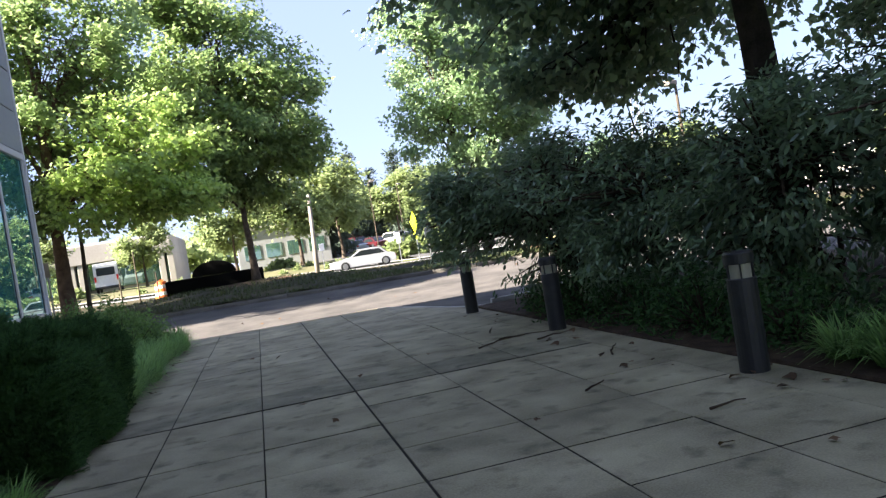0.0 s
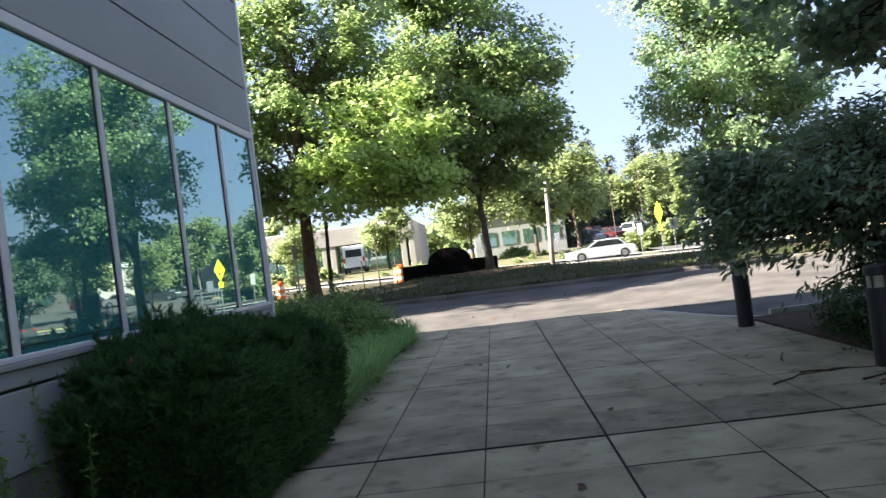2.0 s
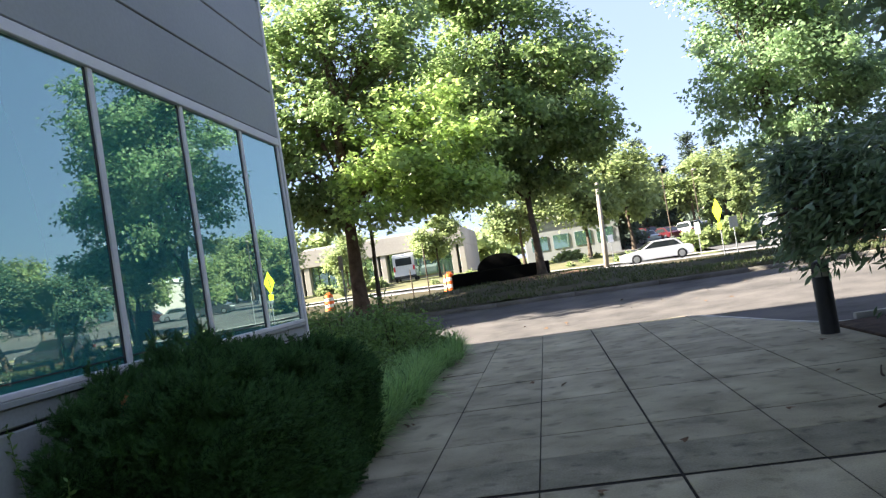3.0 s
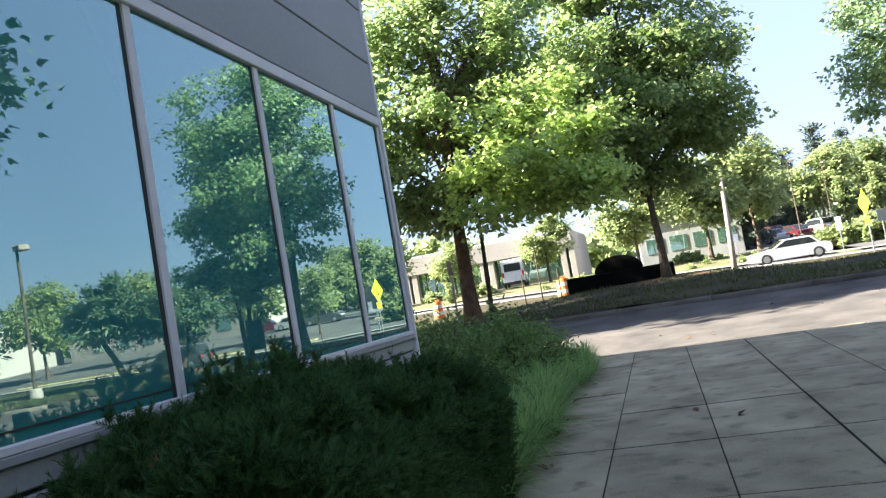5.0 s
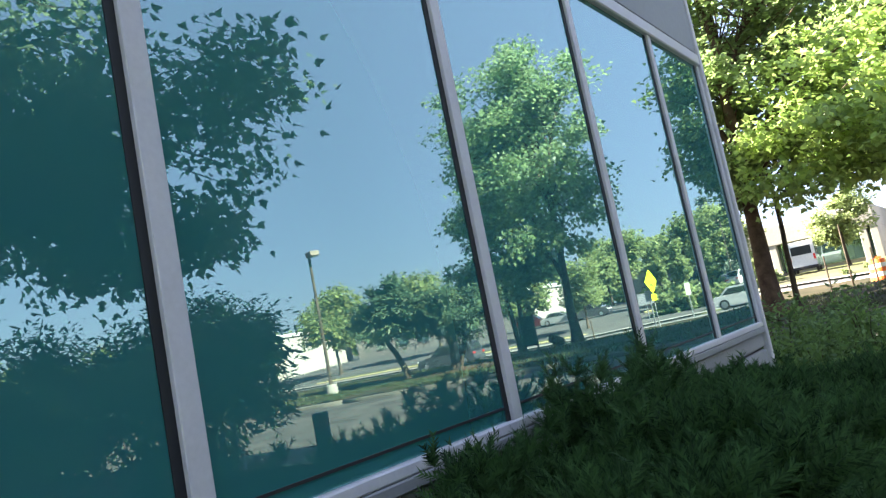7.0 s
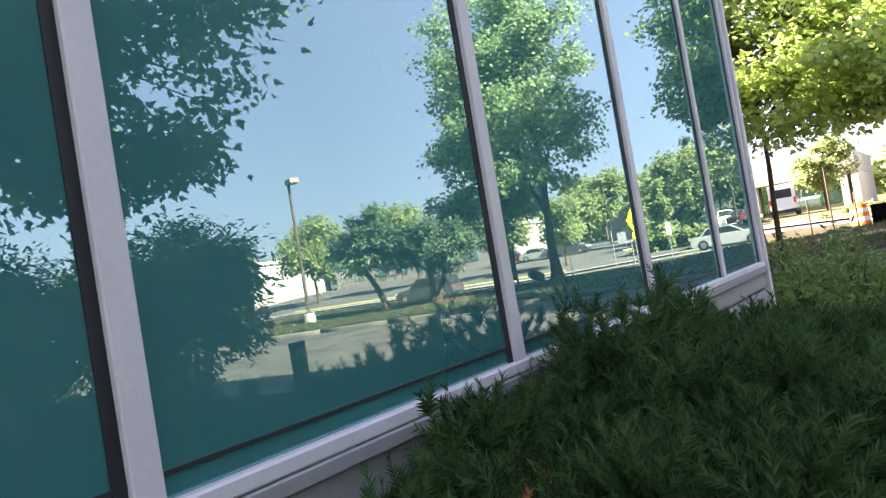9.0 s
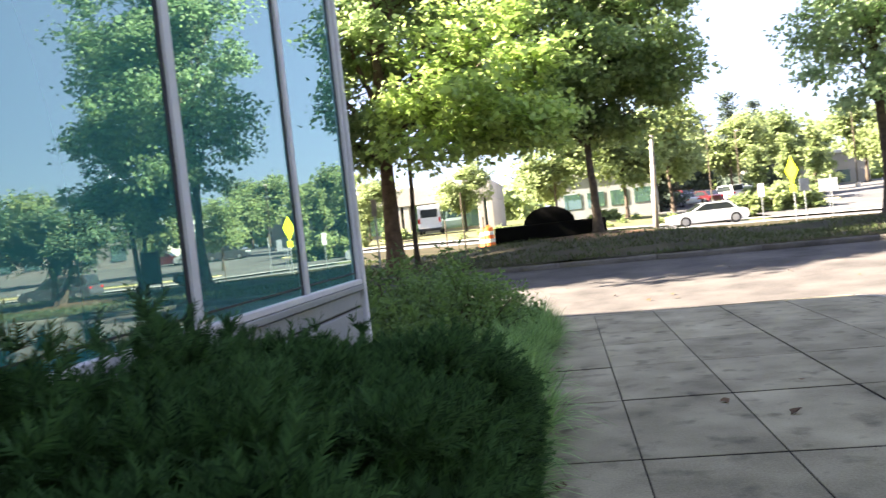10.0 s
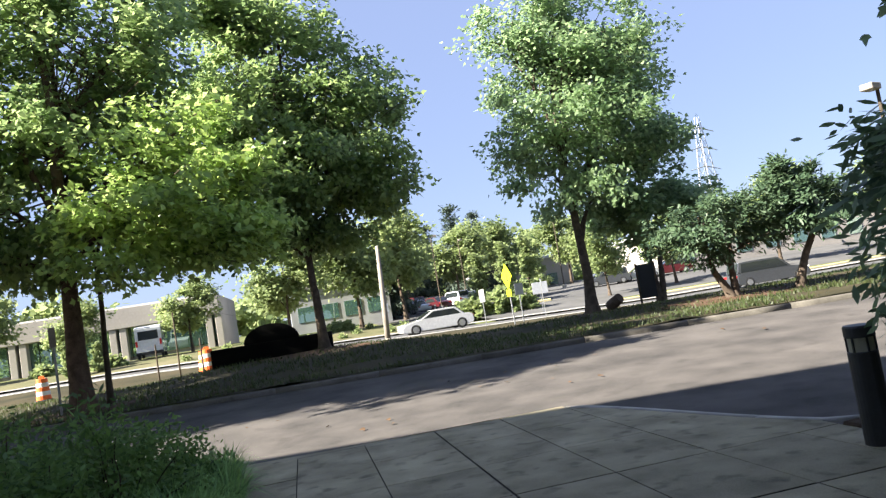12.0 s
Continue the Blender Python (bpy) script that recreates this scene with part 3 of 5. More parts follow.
wall_west = tagged(part("wall_west", boxed((-24.3, BACK - 0.3, -0.2), (-24, CORNER + 4.2, ROOF)), M_PANEL), "grey panelled wall", "wall", "", "structure")
tagged(part("roof", boxed((-24.3, BACK - 0.3, ROOF - 0.3), (WX - 0.03, CORNER - 0.01, ROOF - 0.02)), M_GASKET), "flat dark roof", "roof", "", "structure")
# Added room behind the glass, coloured dark and closed against stray light
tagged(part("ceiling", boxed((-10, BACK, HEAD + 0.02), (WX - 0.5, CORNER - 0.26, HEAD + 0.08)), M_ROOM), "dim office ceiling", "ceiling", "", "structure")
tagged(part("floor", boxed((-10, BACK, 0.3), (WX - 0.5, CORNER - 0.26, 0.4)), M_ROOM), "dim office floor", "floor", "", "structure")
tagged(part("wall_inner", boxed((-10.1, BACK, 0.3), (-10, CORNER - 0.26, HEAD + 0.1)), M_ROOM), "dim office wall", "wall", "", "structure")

MULL = [-1.445 - 1.39 * i for i in range(10, 0, -1)] + [-1.445, -0.055, 1.33, 2.68, CORNER - 0.03]
window = tagged(new("window_1"), "long band of teal reflecting windows in pale aluminium frames", "window", "", "structure")
part("window_sill", boxed((WX - 0.2, BACK, SILL - 0.04), (WX + 0.022, CORNER - 0.006, SILL), 0.006), M_ALU, window)
part("sill_flashing", boxed((WX - 0.2, BACK, SILL - 0.08), (WX + 0.03, CORNER - 0.006, SILL - 0.042), 0.004), M_PANEL, window)
part("window_head", boxed((WX - 0.2, BACK, HEAD), (WX + 0.03, CORNER - 0.006, HEAD + 0.095), 0.008), M_ALU, window)
for y in MULL:
    part("mullion", boxed((WX - 0.12, y - 0.032, SILL), (WX + 0.012, y + 0.032, HEAD), 0.003), M_ALU, window)
    part("gasket", boxed((WX - 0.10, y - 0.060, SILL), (WX - 0.004, y - 0.0325, HEAD)), M_GASKET, window)
part("gasket", boxed((WX - 0.0078, BACK, SILL + 0.045), (WX - 0.003, CORNER - 0.07, SILL + 0.054)), M_GASKET, window)
for a, b in zip(MULL, MULL[1:]):
    p = part("pane", boxed((WX - 0.02, a + 0.0325, SILL + 0.0005), (WX - 0.008, b - 0.0605, HEAD - 0.0005)), M_GLASS, window)

# ---------------------------------------------------------------- bollards
def bollard(at, turn):
    root = thing("bollard", at, "black cylindrical bollard light with a frosted lens band", "bollard", "bollards beside the slabs", "", turn)
    part("post", turned([(0.115, -0.05), (0.115, 0.735), (0.108, 0.742)], 24), M_BLACK, root, smooth=False)
    part("lens", turned([(0.098, 0.742), (0.098, 0.855)], 24), M_LENS, root, "frosted pale lens band")
    for i in range(6):
        bm = boxed((0.097, -0.006, 0.742), (0.113, 0.006, 0.855))
        bmesh.ops.rotate(bm, verts=bm.verts, matrix=Matrix.Rotation(i * math.pi / 3 + 0.3, 3, "Z"), cent=(0, 0, 0))
        part("lens_bar", bm, M_BLACK, root)
    part("cap", turned([(0.115, 0.855), (0.117, 0.865), (0.117, 0.935), (0.108, 0.95), (0.03, 0.955)], 24), M_BLACK, root)
    return root


for k, (x, y) in enumerate(((3.74, 5.25), (3.79, 1.42), (3.78, -2.6))):
    bollard((x, y, 0), 20 * k)

# ---------------------------------------------------------------- trees along the driveway
A = (0.06, 26.5)
make_tree("maple_tree", (*A, height(*A) + 0.1),
          [(-0.2, 0, 9.0, 3.1, 3.2, 3.0, 210), (0.7, -0.3, 6.2, 2.9, 3.0, 1.9, 150), (-2.2, -1.0, 6.2, 2.6, 2.6, 2.0, 120), (-0.2, 0, 12.0, 2.3, 2.3, 2.2, 110), (2.1, 0.2, 7.9, 1.8, 2.0, 2.2, 120), (2.6, 0, 5.8, 1.6, 1.8, 1.2, 80), (-2.7, 0, 9.8, 2.0, 2.2, 2.6, 110), (-2.0, 0, 12.6, 1.8, 2.0, 1.8, 70), (-1.6, 0, 4.6, 2.6, 2.4, 1.1, 70), (1.2, 0, 4.3, 2.0, 1.8, 0.7, 50)],
          "tall maple with a dense dark green crown on the grass bank", M_MAPLE, M_BARK, 0.18, 2.6, 0.18, 34, 0.38, seed=3, group="trees along the driveway")
B = (-6.3, 20.7)
make_tree("maple_tree", (*B, height(*B) + 0.1),
          [(0.0, 0.9, 8.2, 3.4, 2.9, 2.9, 180), (-2.0, 0.6, 6.0, 2.9, 2.6, 2.3, 120), (0.4, 0.8, 11.6, 2.8, 2.6, 2.6, 110), (1.2, 0.6, 4.9, 2.0, 1.7, 1.1, 70), (-1.6, 0.2, 4.2, 2.0, 1.7, 0.8, 60), (2.2, 0.8, 7.0, 1.8, 1.8, 1.8, 80), (-1.6, 0.5, 9.4, 2.6, 2.4, 2.6, 100), (1.6, 0.8, 9.6, 2.2, 2.0, 2.2, 90)],
          "maple with a reddish trunk and leaves in sun and shade", M_MAPLE, M_BARKRED, 0.29, 3.0, 0.18, 24, 0.35, seed=5, group="trees along the driveway")
B2 = (-5.75, 21.2)
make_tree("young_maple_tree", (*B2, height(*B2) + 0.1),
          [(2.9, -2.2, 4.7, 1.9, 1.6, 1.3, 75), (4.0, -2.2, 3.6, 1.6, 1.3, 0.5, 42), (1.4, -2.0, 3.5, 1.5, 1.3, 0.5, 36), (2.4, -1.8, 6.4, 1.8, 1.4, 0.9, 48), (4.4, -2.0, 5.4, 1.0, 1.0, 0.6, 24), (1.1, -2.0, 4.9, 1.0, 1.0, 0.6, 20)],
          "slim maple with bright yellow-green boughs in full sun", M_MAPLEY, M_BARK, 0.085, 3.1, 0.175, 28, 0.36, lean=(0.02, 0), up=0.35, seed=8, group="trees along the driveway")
D = (-13.0, 24.0)
make_tree("maple_tree", (*D, height(*D) + 0.1),
          [(-0.4, 0.6, 8.0, 2.6, 2.8, 3.2, 130), (-1.2, 0, 5.2, 2.2, 2.4, 1.6, 80)],
          "dark maple at the end of the row", M_MAPLE, M_BARK, 0.17, 3.0, 0.21, 30, 0.38, seed=11, group="trees along the driveway")
# Maples out of view, added to throw dappled shade on driveway and bank
for k, (x, y) in enumerate(((-10.0, 14.0), (-13.4, 15.3), (-15.5, 16.8), (-18.5, 14.3), (-17.0, 19.0))):
    make_tree("maple_tree", (x, y, height(x, y)), [(0, 0, 7.6, 3.0, 2.6, 2.2, 130), (0.6, 0, 10.2, 2.2, 2.0, 1.6, 80)], "unseen maple behind the building end, added to shade the driveway", M_MAPLE, M_BARK, 0.17, 4.0, 0.25, 25, 0.36, seed=60 + k, group="trees along the driveway")
C = (10.45, 27.6)
make_tree("maple_tree", (*C, height(*C) + 0.1),
          [(-0.8, 0, 6.2, 2.5, 2.5, 1.4, 80), (2.5, 0, 6.2, 2.3, 2.4, 1.3, 80), (0.4, 0, 8.6, 3.5, 3.4, 2.1, 190), (3.3, 0, 8.2, 1.9, 2.0, 1.6, 90), (1.0, 0, 11.0, 2.9, 2.8, 1.9, 150), (2.9, 0, 10.2, 1.7, 1.8, 1.3, 50), (-1.6, 0, 11.0, 1.6, 1.7, 1.7, 60), (0.5, 0, 12.8, 1.5, 1.5, 1.1, 50), (0.6, -0.3, 4.6, 2.2, 2.0, 0.7, 50)],
          "maple with a forked trunk and pale open crown", M_PALE, M_BARK, 0.25, 2.0, 0.17, 29, 0.40, seed=14, group="trees along the driveway")
C2 = (14.2, 29.2)
make_tree("crabapple_tree", (*C2, height(*C2) + 0.1),
          [(0, 0, 4.6, 2.6, 2.4, 1.7, 110), (-1.2, 0, 3.8, 1.8, 1.8, 1.1, 50), (1.8, 0.3, 4.0, 1.8, 1.8, 1.2, 50)],
          "low spreading tree with two dark stems", M_PALE, M_BARK, 0.15, 1.8, 0.22, 24, 0.32, seed=17, stems=((-0.3, 0), (0.35, 0)))
E1 = (12.85, 21.6)
make_tree("juniper_tree", (*E1, height(*E1) + 0.1),
          [(-0.5, 0, 2.5, 1.4, 1.4, 0.6, 90), (0.7, 0, 2.7, 1.2, 1.3, 0.6, 70), (-1.4, 0, 2.0, 0.8, 1.0, 0.5, 35), (0.9, 0, 1.8, 1.0, 1.0, 0.35, 28), (-0.6, 0, 1.5, 0.6, 0.8, 0.3, 12)],
          "low wide dark juniper tree with crooked stems", M_PINE, M_BARK, 0.13, 0.9, 0.20, 20, 0.22, LANCE, seed=19, stems=((-0.5, 0), (0.2, 0)))
F1 = (14.75, 21.0)
make_tree("pine_tree", (*F1, height(*F1) + 0.1),
          [(0.0, 0, 3.95, 0.25, 0.25, 0.5, 30), (0.0, 0, 3.2, 0.7, 0.7, 0.25, 44), (0.85, 0, 3.6, 0.4, 0.4, 0.4, 30), (0.4, 0, 2.7, 1.2, 1.1, 0.25, 60), (1.1, 0, 3.05, 0.8, 0.8, 0.22, 40), (0.5, 0, 2.1, 1.4, 1.2, 0.25, 55), (1.6, 0, 2.45, 0.8, 0.8, 0.3, 35)],
          "leaning pine with tiered needle boughs", M_PINE, M_BARK, 0.13, 1.8, 0.22, 22, 0.20, LANCE, lean=(0.9, 0), seed=23)

for (x, y), r in ((A, 2.6), (C, 2.0), (B, 1.6), (E1, 2.2)):
    a = np.linspace(0, 2 * np.pi, 28, endpoint=False)
    rr = r * (1 + 0.12 * np.sin(3 * a + x) + 0.06 * np.sin(7 * a))
    rows = [np.stack([x + rr * f * np.cos(a), y + rr * f * np.sin(a) * 0.8, land(x + rr * f * np.cos(a), y + rr * f * np.sin(a) * 0.8) + 0.115 + 0.05 * (1 - f) + RNG.normal(0, 0.008, 28)], 1) for f in (1.0, 0.7, 0.4, 0.12)]
    i4, j4 = np.arange(3)[:, None] * 28, np.arange(28)[None, :]
    f4 = np.stack([i4 + j4, i4 + (j4 + 1) % 28, i4 + 28 + (j4 + 1) % 28, i4 + 28 + j4], -1).reshape(-1, 4)
    me = mesh_from("mulch_ring", np.concatenate(rows), [f4, np.array([[84 + q for q in range(28)]])])
    tagged(part_mesh("mulch_ring", me, M_MULCHRED), "ring of reddish-brown mulch under a tree", "mulch", "", "structure")

# tall oak over the right bed
R = (7.2, 0.9)
make_tree("oak_tree", (*R, 0.02),
          # Lobes above and behind the path are out of view, added to shade the slabs
          [(-2.3, 2.8, 5.6, 2.0, 2.7, 1.1, 180), (-1.0, 4.6, 4.3, 0.7, 0.8, 0.4, 36), (-3.2, -4.6, 8.2, 2.8, 3.0, 1.4, 170), (-2.5, -9.5, 8.6, 3.0, 3.0, 1.5, 170), (-0.6, 1.3, 6.9, 3.0, 2.9, 1.7, 190), (1.8, -1.0, 6.6, 2.8, 3.0, 1.8, 120), (1.8, 2.9, 5.9, 2.2, 2.0, 1.1, 130), (-1.3, 1.8, 5.0, 1.5, 1.4, 0.6, 90), (-0.8, 3.6, 3.9, 1.2, 1.2, 0.5, 85), (0.7, 2.8, 4.7, 1.6, 1.4, 0.5, 90), (0.6, -2.6, 4.8, 2.2, 2.0, 1.0, 130), (-0.6, -7.0, 7.4, 3.0, 3.0, 1.4, 190),
           (3.2, 0.5, 4.8, 1.8, 2.2, 1.2, 80), (-0.6, -3.8, 7.2, 2.8, 2.6, 1.6, 90), (-0.5, 1.2, 9.2, 2.8, 2.7, 1.6, 130)],
          "tall dark oak leaning over the planted bed", M_OAK, M_BARKSHADED, 0.27, 4.6, 0.15, 14, 0.36, lean=(-0.2, 0.2), seed=29)

# ---------------------------------------------------------------- evergreen shrubs in the right bed
def evergreen(at, lobes, seed):
    return make_tree("evergreen_shrub", at, lobes, "large dark evergreen shrub with long leathery leaves in the bed", M_RHODO, M_TWIG, 0.045, 0.5, 0.125, 16, 0.2, LANCE,
                     seed=seed, category="shrub", group="evergreen shrubs beside the slabs", stems=((-0.2, 0.1), (0.15, -0.1), (0.0, 0.25)), up=0.35, droop=0.5, twigs=0.35)


evergreen((4.9, 3.4, 0.02), [(-0.6, 0.0, 1.7, 1.1, 0.9, 0.7, 150), (-1.5, 0.15, 1.7, 0.6, 0.5, 0.6, 190), (0.3, -0.2, 1.9, 1.2, 1.0, 0.9, 140), (-0.5, 0.2, 2.3, 0.7, 0.7, 0.35, 40), (0.1, 0, 0.8, 0.8, 0.8, 0.6, 70)], 31)
evergreen((5.85, 5.0, 0.02), [(-0.5, 0.0, 2.0, 0.7, 0.7, 0.6, 90), (0.5, -0.1, 1.9, 1.0, 0.9, 0.9, 120), (-0.5, 0.1, 2.6, 0.6, 0.5, 0.4, 45), (0.5, 0, 0.7, 0.8, 0.7, 0.6, 70)], 32)
evergreen((6.0, 1.9, 0.02), [(-0.4, 0, 1.6, 1.3, 1.3, 0.8, 180), (0.5, 0.3, 1.95, 1.2, 1.2, 0.7, 100), (-0.7, -0.2, 0.9, 0.9, 1.1, 0.7, 120)], 33)
evergreen((6.1, -0.7, 0.02), [(-0.4, 0, 1.6, 1.3, 1.5, 0.8, 180), (0.6, 0.2, 1.95, 1.2, 1.4, 0.7, 110), (-0.6, 0, 0.8, 0.9, 1.3, 0.7, 120)], 35)
evergreen((6.4, -3.4, 0.02), [(-0.2, 0, 1.8, 1.3, 1.5, 1.0, 190), (0.6, 0, 2.4, 1.2, 1.4, 0.9, 130), (-0.4, 0, 0.8, 1.0, 1.3, 0.7, 100)], 37)
evergreen((8.3, 3.2, 0.02), [(0, 0, 1.6, 1.4, 1.6, 1.2, 160)], 39)
evergreen((9.6, -2.4, 0.02), [(0, 0, 1.3, 1.2, 1.5, 1.1, 150)], 42)
evergreen((9.6, 1.5, 0.02), [(0, 0, 1.3, 1.2, 1.5, 1.1, 150)], 43)
evergreen((8.8, -0.6, 0.02), [(0, 0, 1.7, 1.4, 1.8, 1.3, 170), (0, 0, 2.8, 1.3, 1.7, 0.9, 150), (0.2, 0.5, 3.5, 0.9, 1.2, 0.5, 50)], 40)
evergreen((8.6, -4.2, 0.02), [(0, 0, 1.7, 1.4, 1.8, 1.3, 170), (0, 0, 2.8, 1.3, 1.7, 0.9, 150), (0.1, -0.3, 3.5, 0.9, 1.3, 0.5, 50)], 41)


def low_shrub(name, at, rx, ry, rz, n, seed, label, material, leaf=0.075, shape=OVAL, per=16):
    rng = np.random.default_rng(seed)
    root = thing(name, at, label, "shrub", "low shrubs in the beds")
    d = rng.normal(0, 1, (n, 3))
    d /= np.linalg.norm(d, axis=1)[:, None]
    d[:, 2] = np.abs(d[:, 2])
    c = d * (rng.random((n, 1)) ** 0.35) * np.array((rx, ry, rz)) * rng.uniform(0.8, 1.15, (n, 1))
    stems = [tube(wobbly((c[i, 0] * 0.2, c[i, 1] * 0.2, -0.02), c[i], 5, 0.1, 0.1, rng), np.linspace(0.012, 0.004, 5), 4) for i in range(0, n, 3)]
    v, fs = joined(stems)
    tagged(part_mesh("branchwork", mesh_from("branchwork", v, fs), M_TWIG, root), kind="stuff")
    pts = np.repeat(c, per, axis=0) + rng.normal(0, 0.075, (n * per, 3))
    pts[:, 2] = np.maximum(pts[:, 2], 0.02)
    v, f = leaf_cloud(pts, rng.uniform(0.7, 1.3, len(pts)) * leaf, shape, 0.4, 0, rng)
    part_mesh("foliage", mesh_from("foliage", v, [f]), material, root)
    return root


for k, (x, y, s) in enumerate(((4.75, 3.6, 0.62), (4.7, 2.2, 0.66), (4.75, 0.7, 0.62), (4.7, -0.6, 0.7), (4.8, -1.9, 0.62))):
    low_shrub("spreading_yew", (x, y, 0.02), 0.72, 0.95, s, 130, 50 + k, "low dark spreading evergreen along the slab edge", M_YEW, 0.075, LANCE, 18)


# ---------------------------------------------------------------- strap-leaved border plants
def strap_clump(n, radius, length, rng, width=0.011):
    a = rng.uniform(0, 2 * np.pi, n)
    r = radius * np.sqrt(rng.random(n)) * 0.4
    base = np.stack([r * np.cos(a), r * np.sin(a), 0 * a], 1)
    tilt = rng.uniform(0.25, 1.0, n)
    ln = length * rng.uniform(0.6, 1.15, n)
    az = a + rng.normal(0, 0.6, n)
    s = np.linspace(0, 1, 5)
    reach = ln[:, None] * (s * tilt[:, None] * 0.75 + 0.15 * s ** 3)
    z = ln[:, None] * (s * (1.05 - 0.35 * tilt[:, None]) - 0.62 * tilt[:, None] * s ** 2.4)
    mid = base[:, None] + np.stack([reach * np.cos(az)[:, None], reach * np.sin(az)[:, None], np.maximum(z, 0.01)], -1)
    side = np.stack([-np.sin(az), np.cos(az), 0 * az], 1)[:, None] * (width * (1 - s ** 3 * 0.9))[None, :, None]
    v = np.concatenate([mid - side, mid + side], 1).reshape(-1, 3)
    i = np.arange(n)[:, None] * 10
    j = np.arange(4)[None, :]
    return v, np.stack([i + j, i + 5 + j, i + 6 + j, i + 1 + j], -1).reshape(-1, 4)


rng = np.random.default_rng(77)
clumps = []
for k in range(3):
    v, f = strap_clump(240, 0.34, 0.52, rng, 0.0075)
    clumps.append(mesh_from("leaves", v, [f]))
    clumps[-1].materials.append(M_LIRIOPE)


def border_plant(x, y, s, k):
    root = thing("lilyturf_plant", (x, y, 0.015), "fresh green strap-leaved border plant beside the slabs", "plant", "border plants along the slabs")
    ob = new("leaves", clumps[k % 3])
    ob.parent = root
    root.matrix_world = pose(x, y, 0.015, 0, 0, rng.uniform(0, 360)) @ Matrix.Diagonal((s, s, s, 1))
    return root


k = 0
for y in np.arange(1.75, 9.7, 0.42):
    for x in (-1.72, -2.08, -2.45):
        border_plant(x + rng.normal(0, 0.06), y + rng.normal(0, 0.08), rng.uniform(0.85, 1.2), k)
        k += 1
for y in np.arange(-6.8, -1.4, 0.45):
    for x in (-1.80, -2.2):
        border_plant(x + rng.normal(0, 0.06), y + rng.normal(0, 0.1), rng.uniform(0.7, 1.0), k)
        k += 1
for y in np.arange(-6.4, -2.9, 0.5):
    for x in (4.35, 4.8, 5.3):
        border_plant(x + rng.normal(0, 0.06), y + rng.normal(0, 0.1), rng.uniform(0.8, 1.15), k)
        k += 1

for k, (x, y, sx, sz) in enumerate(((-2.55, 7.7, 0.8, 1.05), (-2.85, 6.4, 0.75, 1.15), (-3.4, 7.3, 0.85, 1.2), (-3.7, 5.6, 0.85, 1.0), (-2.35, 8.8, 0.65, 0.95), (-4.3, 8.3, 0.9, 1.15), (-5.3, 7.2, 0.9, 1.15), (-4.7, 6.2, 0.8, 1.0), (-3.3, 8.9, 0.8, 1.0), (-2.6, 5.2, 0.6, 0.75))):
    low_shrub("leafy_shrub", (x, y, 0.02), sx, sx * 0.95, sz, 150, 90 + k, "leafy green shrub at the building corner", M_SHRUB, 0.065, OVAL, 26)

# tall thin weeds among the shrubs and at the wall foot
rng = np.random.default_rng(101)
for i in range(78):
    x, y = (rng.uniform(-4.4, -2.3), rng.uniform(4.6, 8.8)) if i < 60 else (rng.uniform(-2.66, -2.35), rng.uniform(-3.4, -1.35))
    h = rng.uniform(0.9, 1.45) if i < 60 else rng.uniform(0.6, 1.25)
    root = thing("tall_weed", (x, y, 0.02), "tall thin weed with narrow leaves in the bed", "plant", "tall weeds in the bed")
    path = wobbly((0, 0, -0.02), (rng.normal(0, 0.08), rng.normal(0, 0.08), h), 6, 0, 0.06, rng)
    v, f = tube(path, np.linspace(0.006, 0.002, 6), 4)
    part_mesh("stem", mesh_from("stem", v, [f]), M_SHRUB, root)
    s = np.linspace(0.25, 1, 34 if i < 60 else 64)
    c = np.stack([np.interp(s, np.linspace(0, 1, 6), path[:, q]) for q in range(3)], 1)
    v, f = leaf_cloud(c, rng.uniform(0.07, 0.13, len(c)) * (1.0 if i < 60 else 0.5), LANCE, 0.1, -0.8, rng)
    part_mesh("leaves", mesh_from("leaves", v, [f]), M_SHRUB, root)

# ---------------------------------------------------------------- clipped yew hedge
HX0, HX1, HY0, HY1, HZ = -2.72, -1.46, -1.25, 1.85, 1.11
rng = np.random.default_rng(5)
hedge = thing("yew_hedge", (0, 0, 0.02), "dense dark green yew hedge under the windows", "hedge")


def hedge_top(x, y):
    return HZ + 0.05 * np.sin(2.3 * y + 1) + 0.04 * np.sin(5.1 * x + 2.2 * y) + 0.09 * smooth_step(0.3, 0.9, (HX0 + HX1) / 2 - x) + 0.085 * np.sin(13 * x + 2.5 * np.sin(7 * y)) * np.sin(11 * y + 2 * np.sin(8 * x)) - 0.26 * smooth_step(0.62, 1.0, (x - (HX0 + HX1) / 2) / ((HX1 - HX0) / 2)) - 0.25 * smooth_step(0.85, 1.0, np.abs(y - (HY0 + HY1) / 2) / ((HY1 - HY0) / 2))


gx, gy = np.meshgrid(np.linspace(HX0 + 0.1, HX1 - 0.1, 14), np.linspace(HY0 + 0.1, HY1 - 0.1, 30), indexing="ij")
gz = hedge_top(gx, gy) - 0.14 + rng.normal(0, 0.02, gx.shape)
tops = np.stack([gx, gy, gz], -1).reshape(-1, 3)
i = np.arange(13)[:, None] * 30
j = np.arange(29)[None, :]
faces = [np.stack([i + j, i + 30 + j, i + 31 + j, i + 1 + j], -1).reshape(-1, 4)]
rim = [q for q in range(30)] + [q * 30 + 29 for q in range(1, 14)] + [13 * 30 + q for q in range(28, -1, -1)] + [q * 30 for q in range(12, 0, -1)]
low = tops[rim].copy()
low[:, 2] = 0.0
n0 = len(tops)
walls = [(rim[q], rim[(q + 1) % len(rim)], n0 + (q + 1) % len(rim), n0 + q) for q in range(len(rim))]
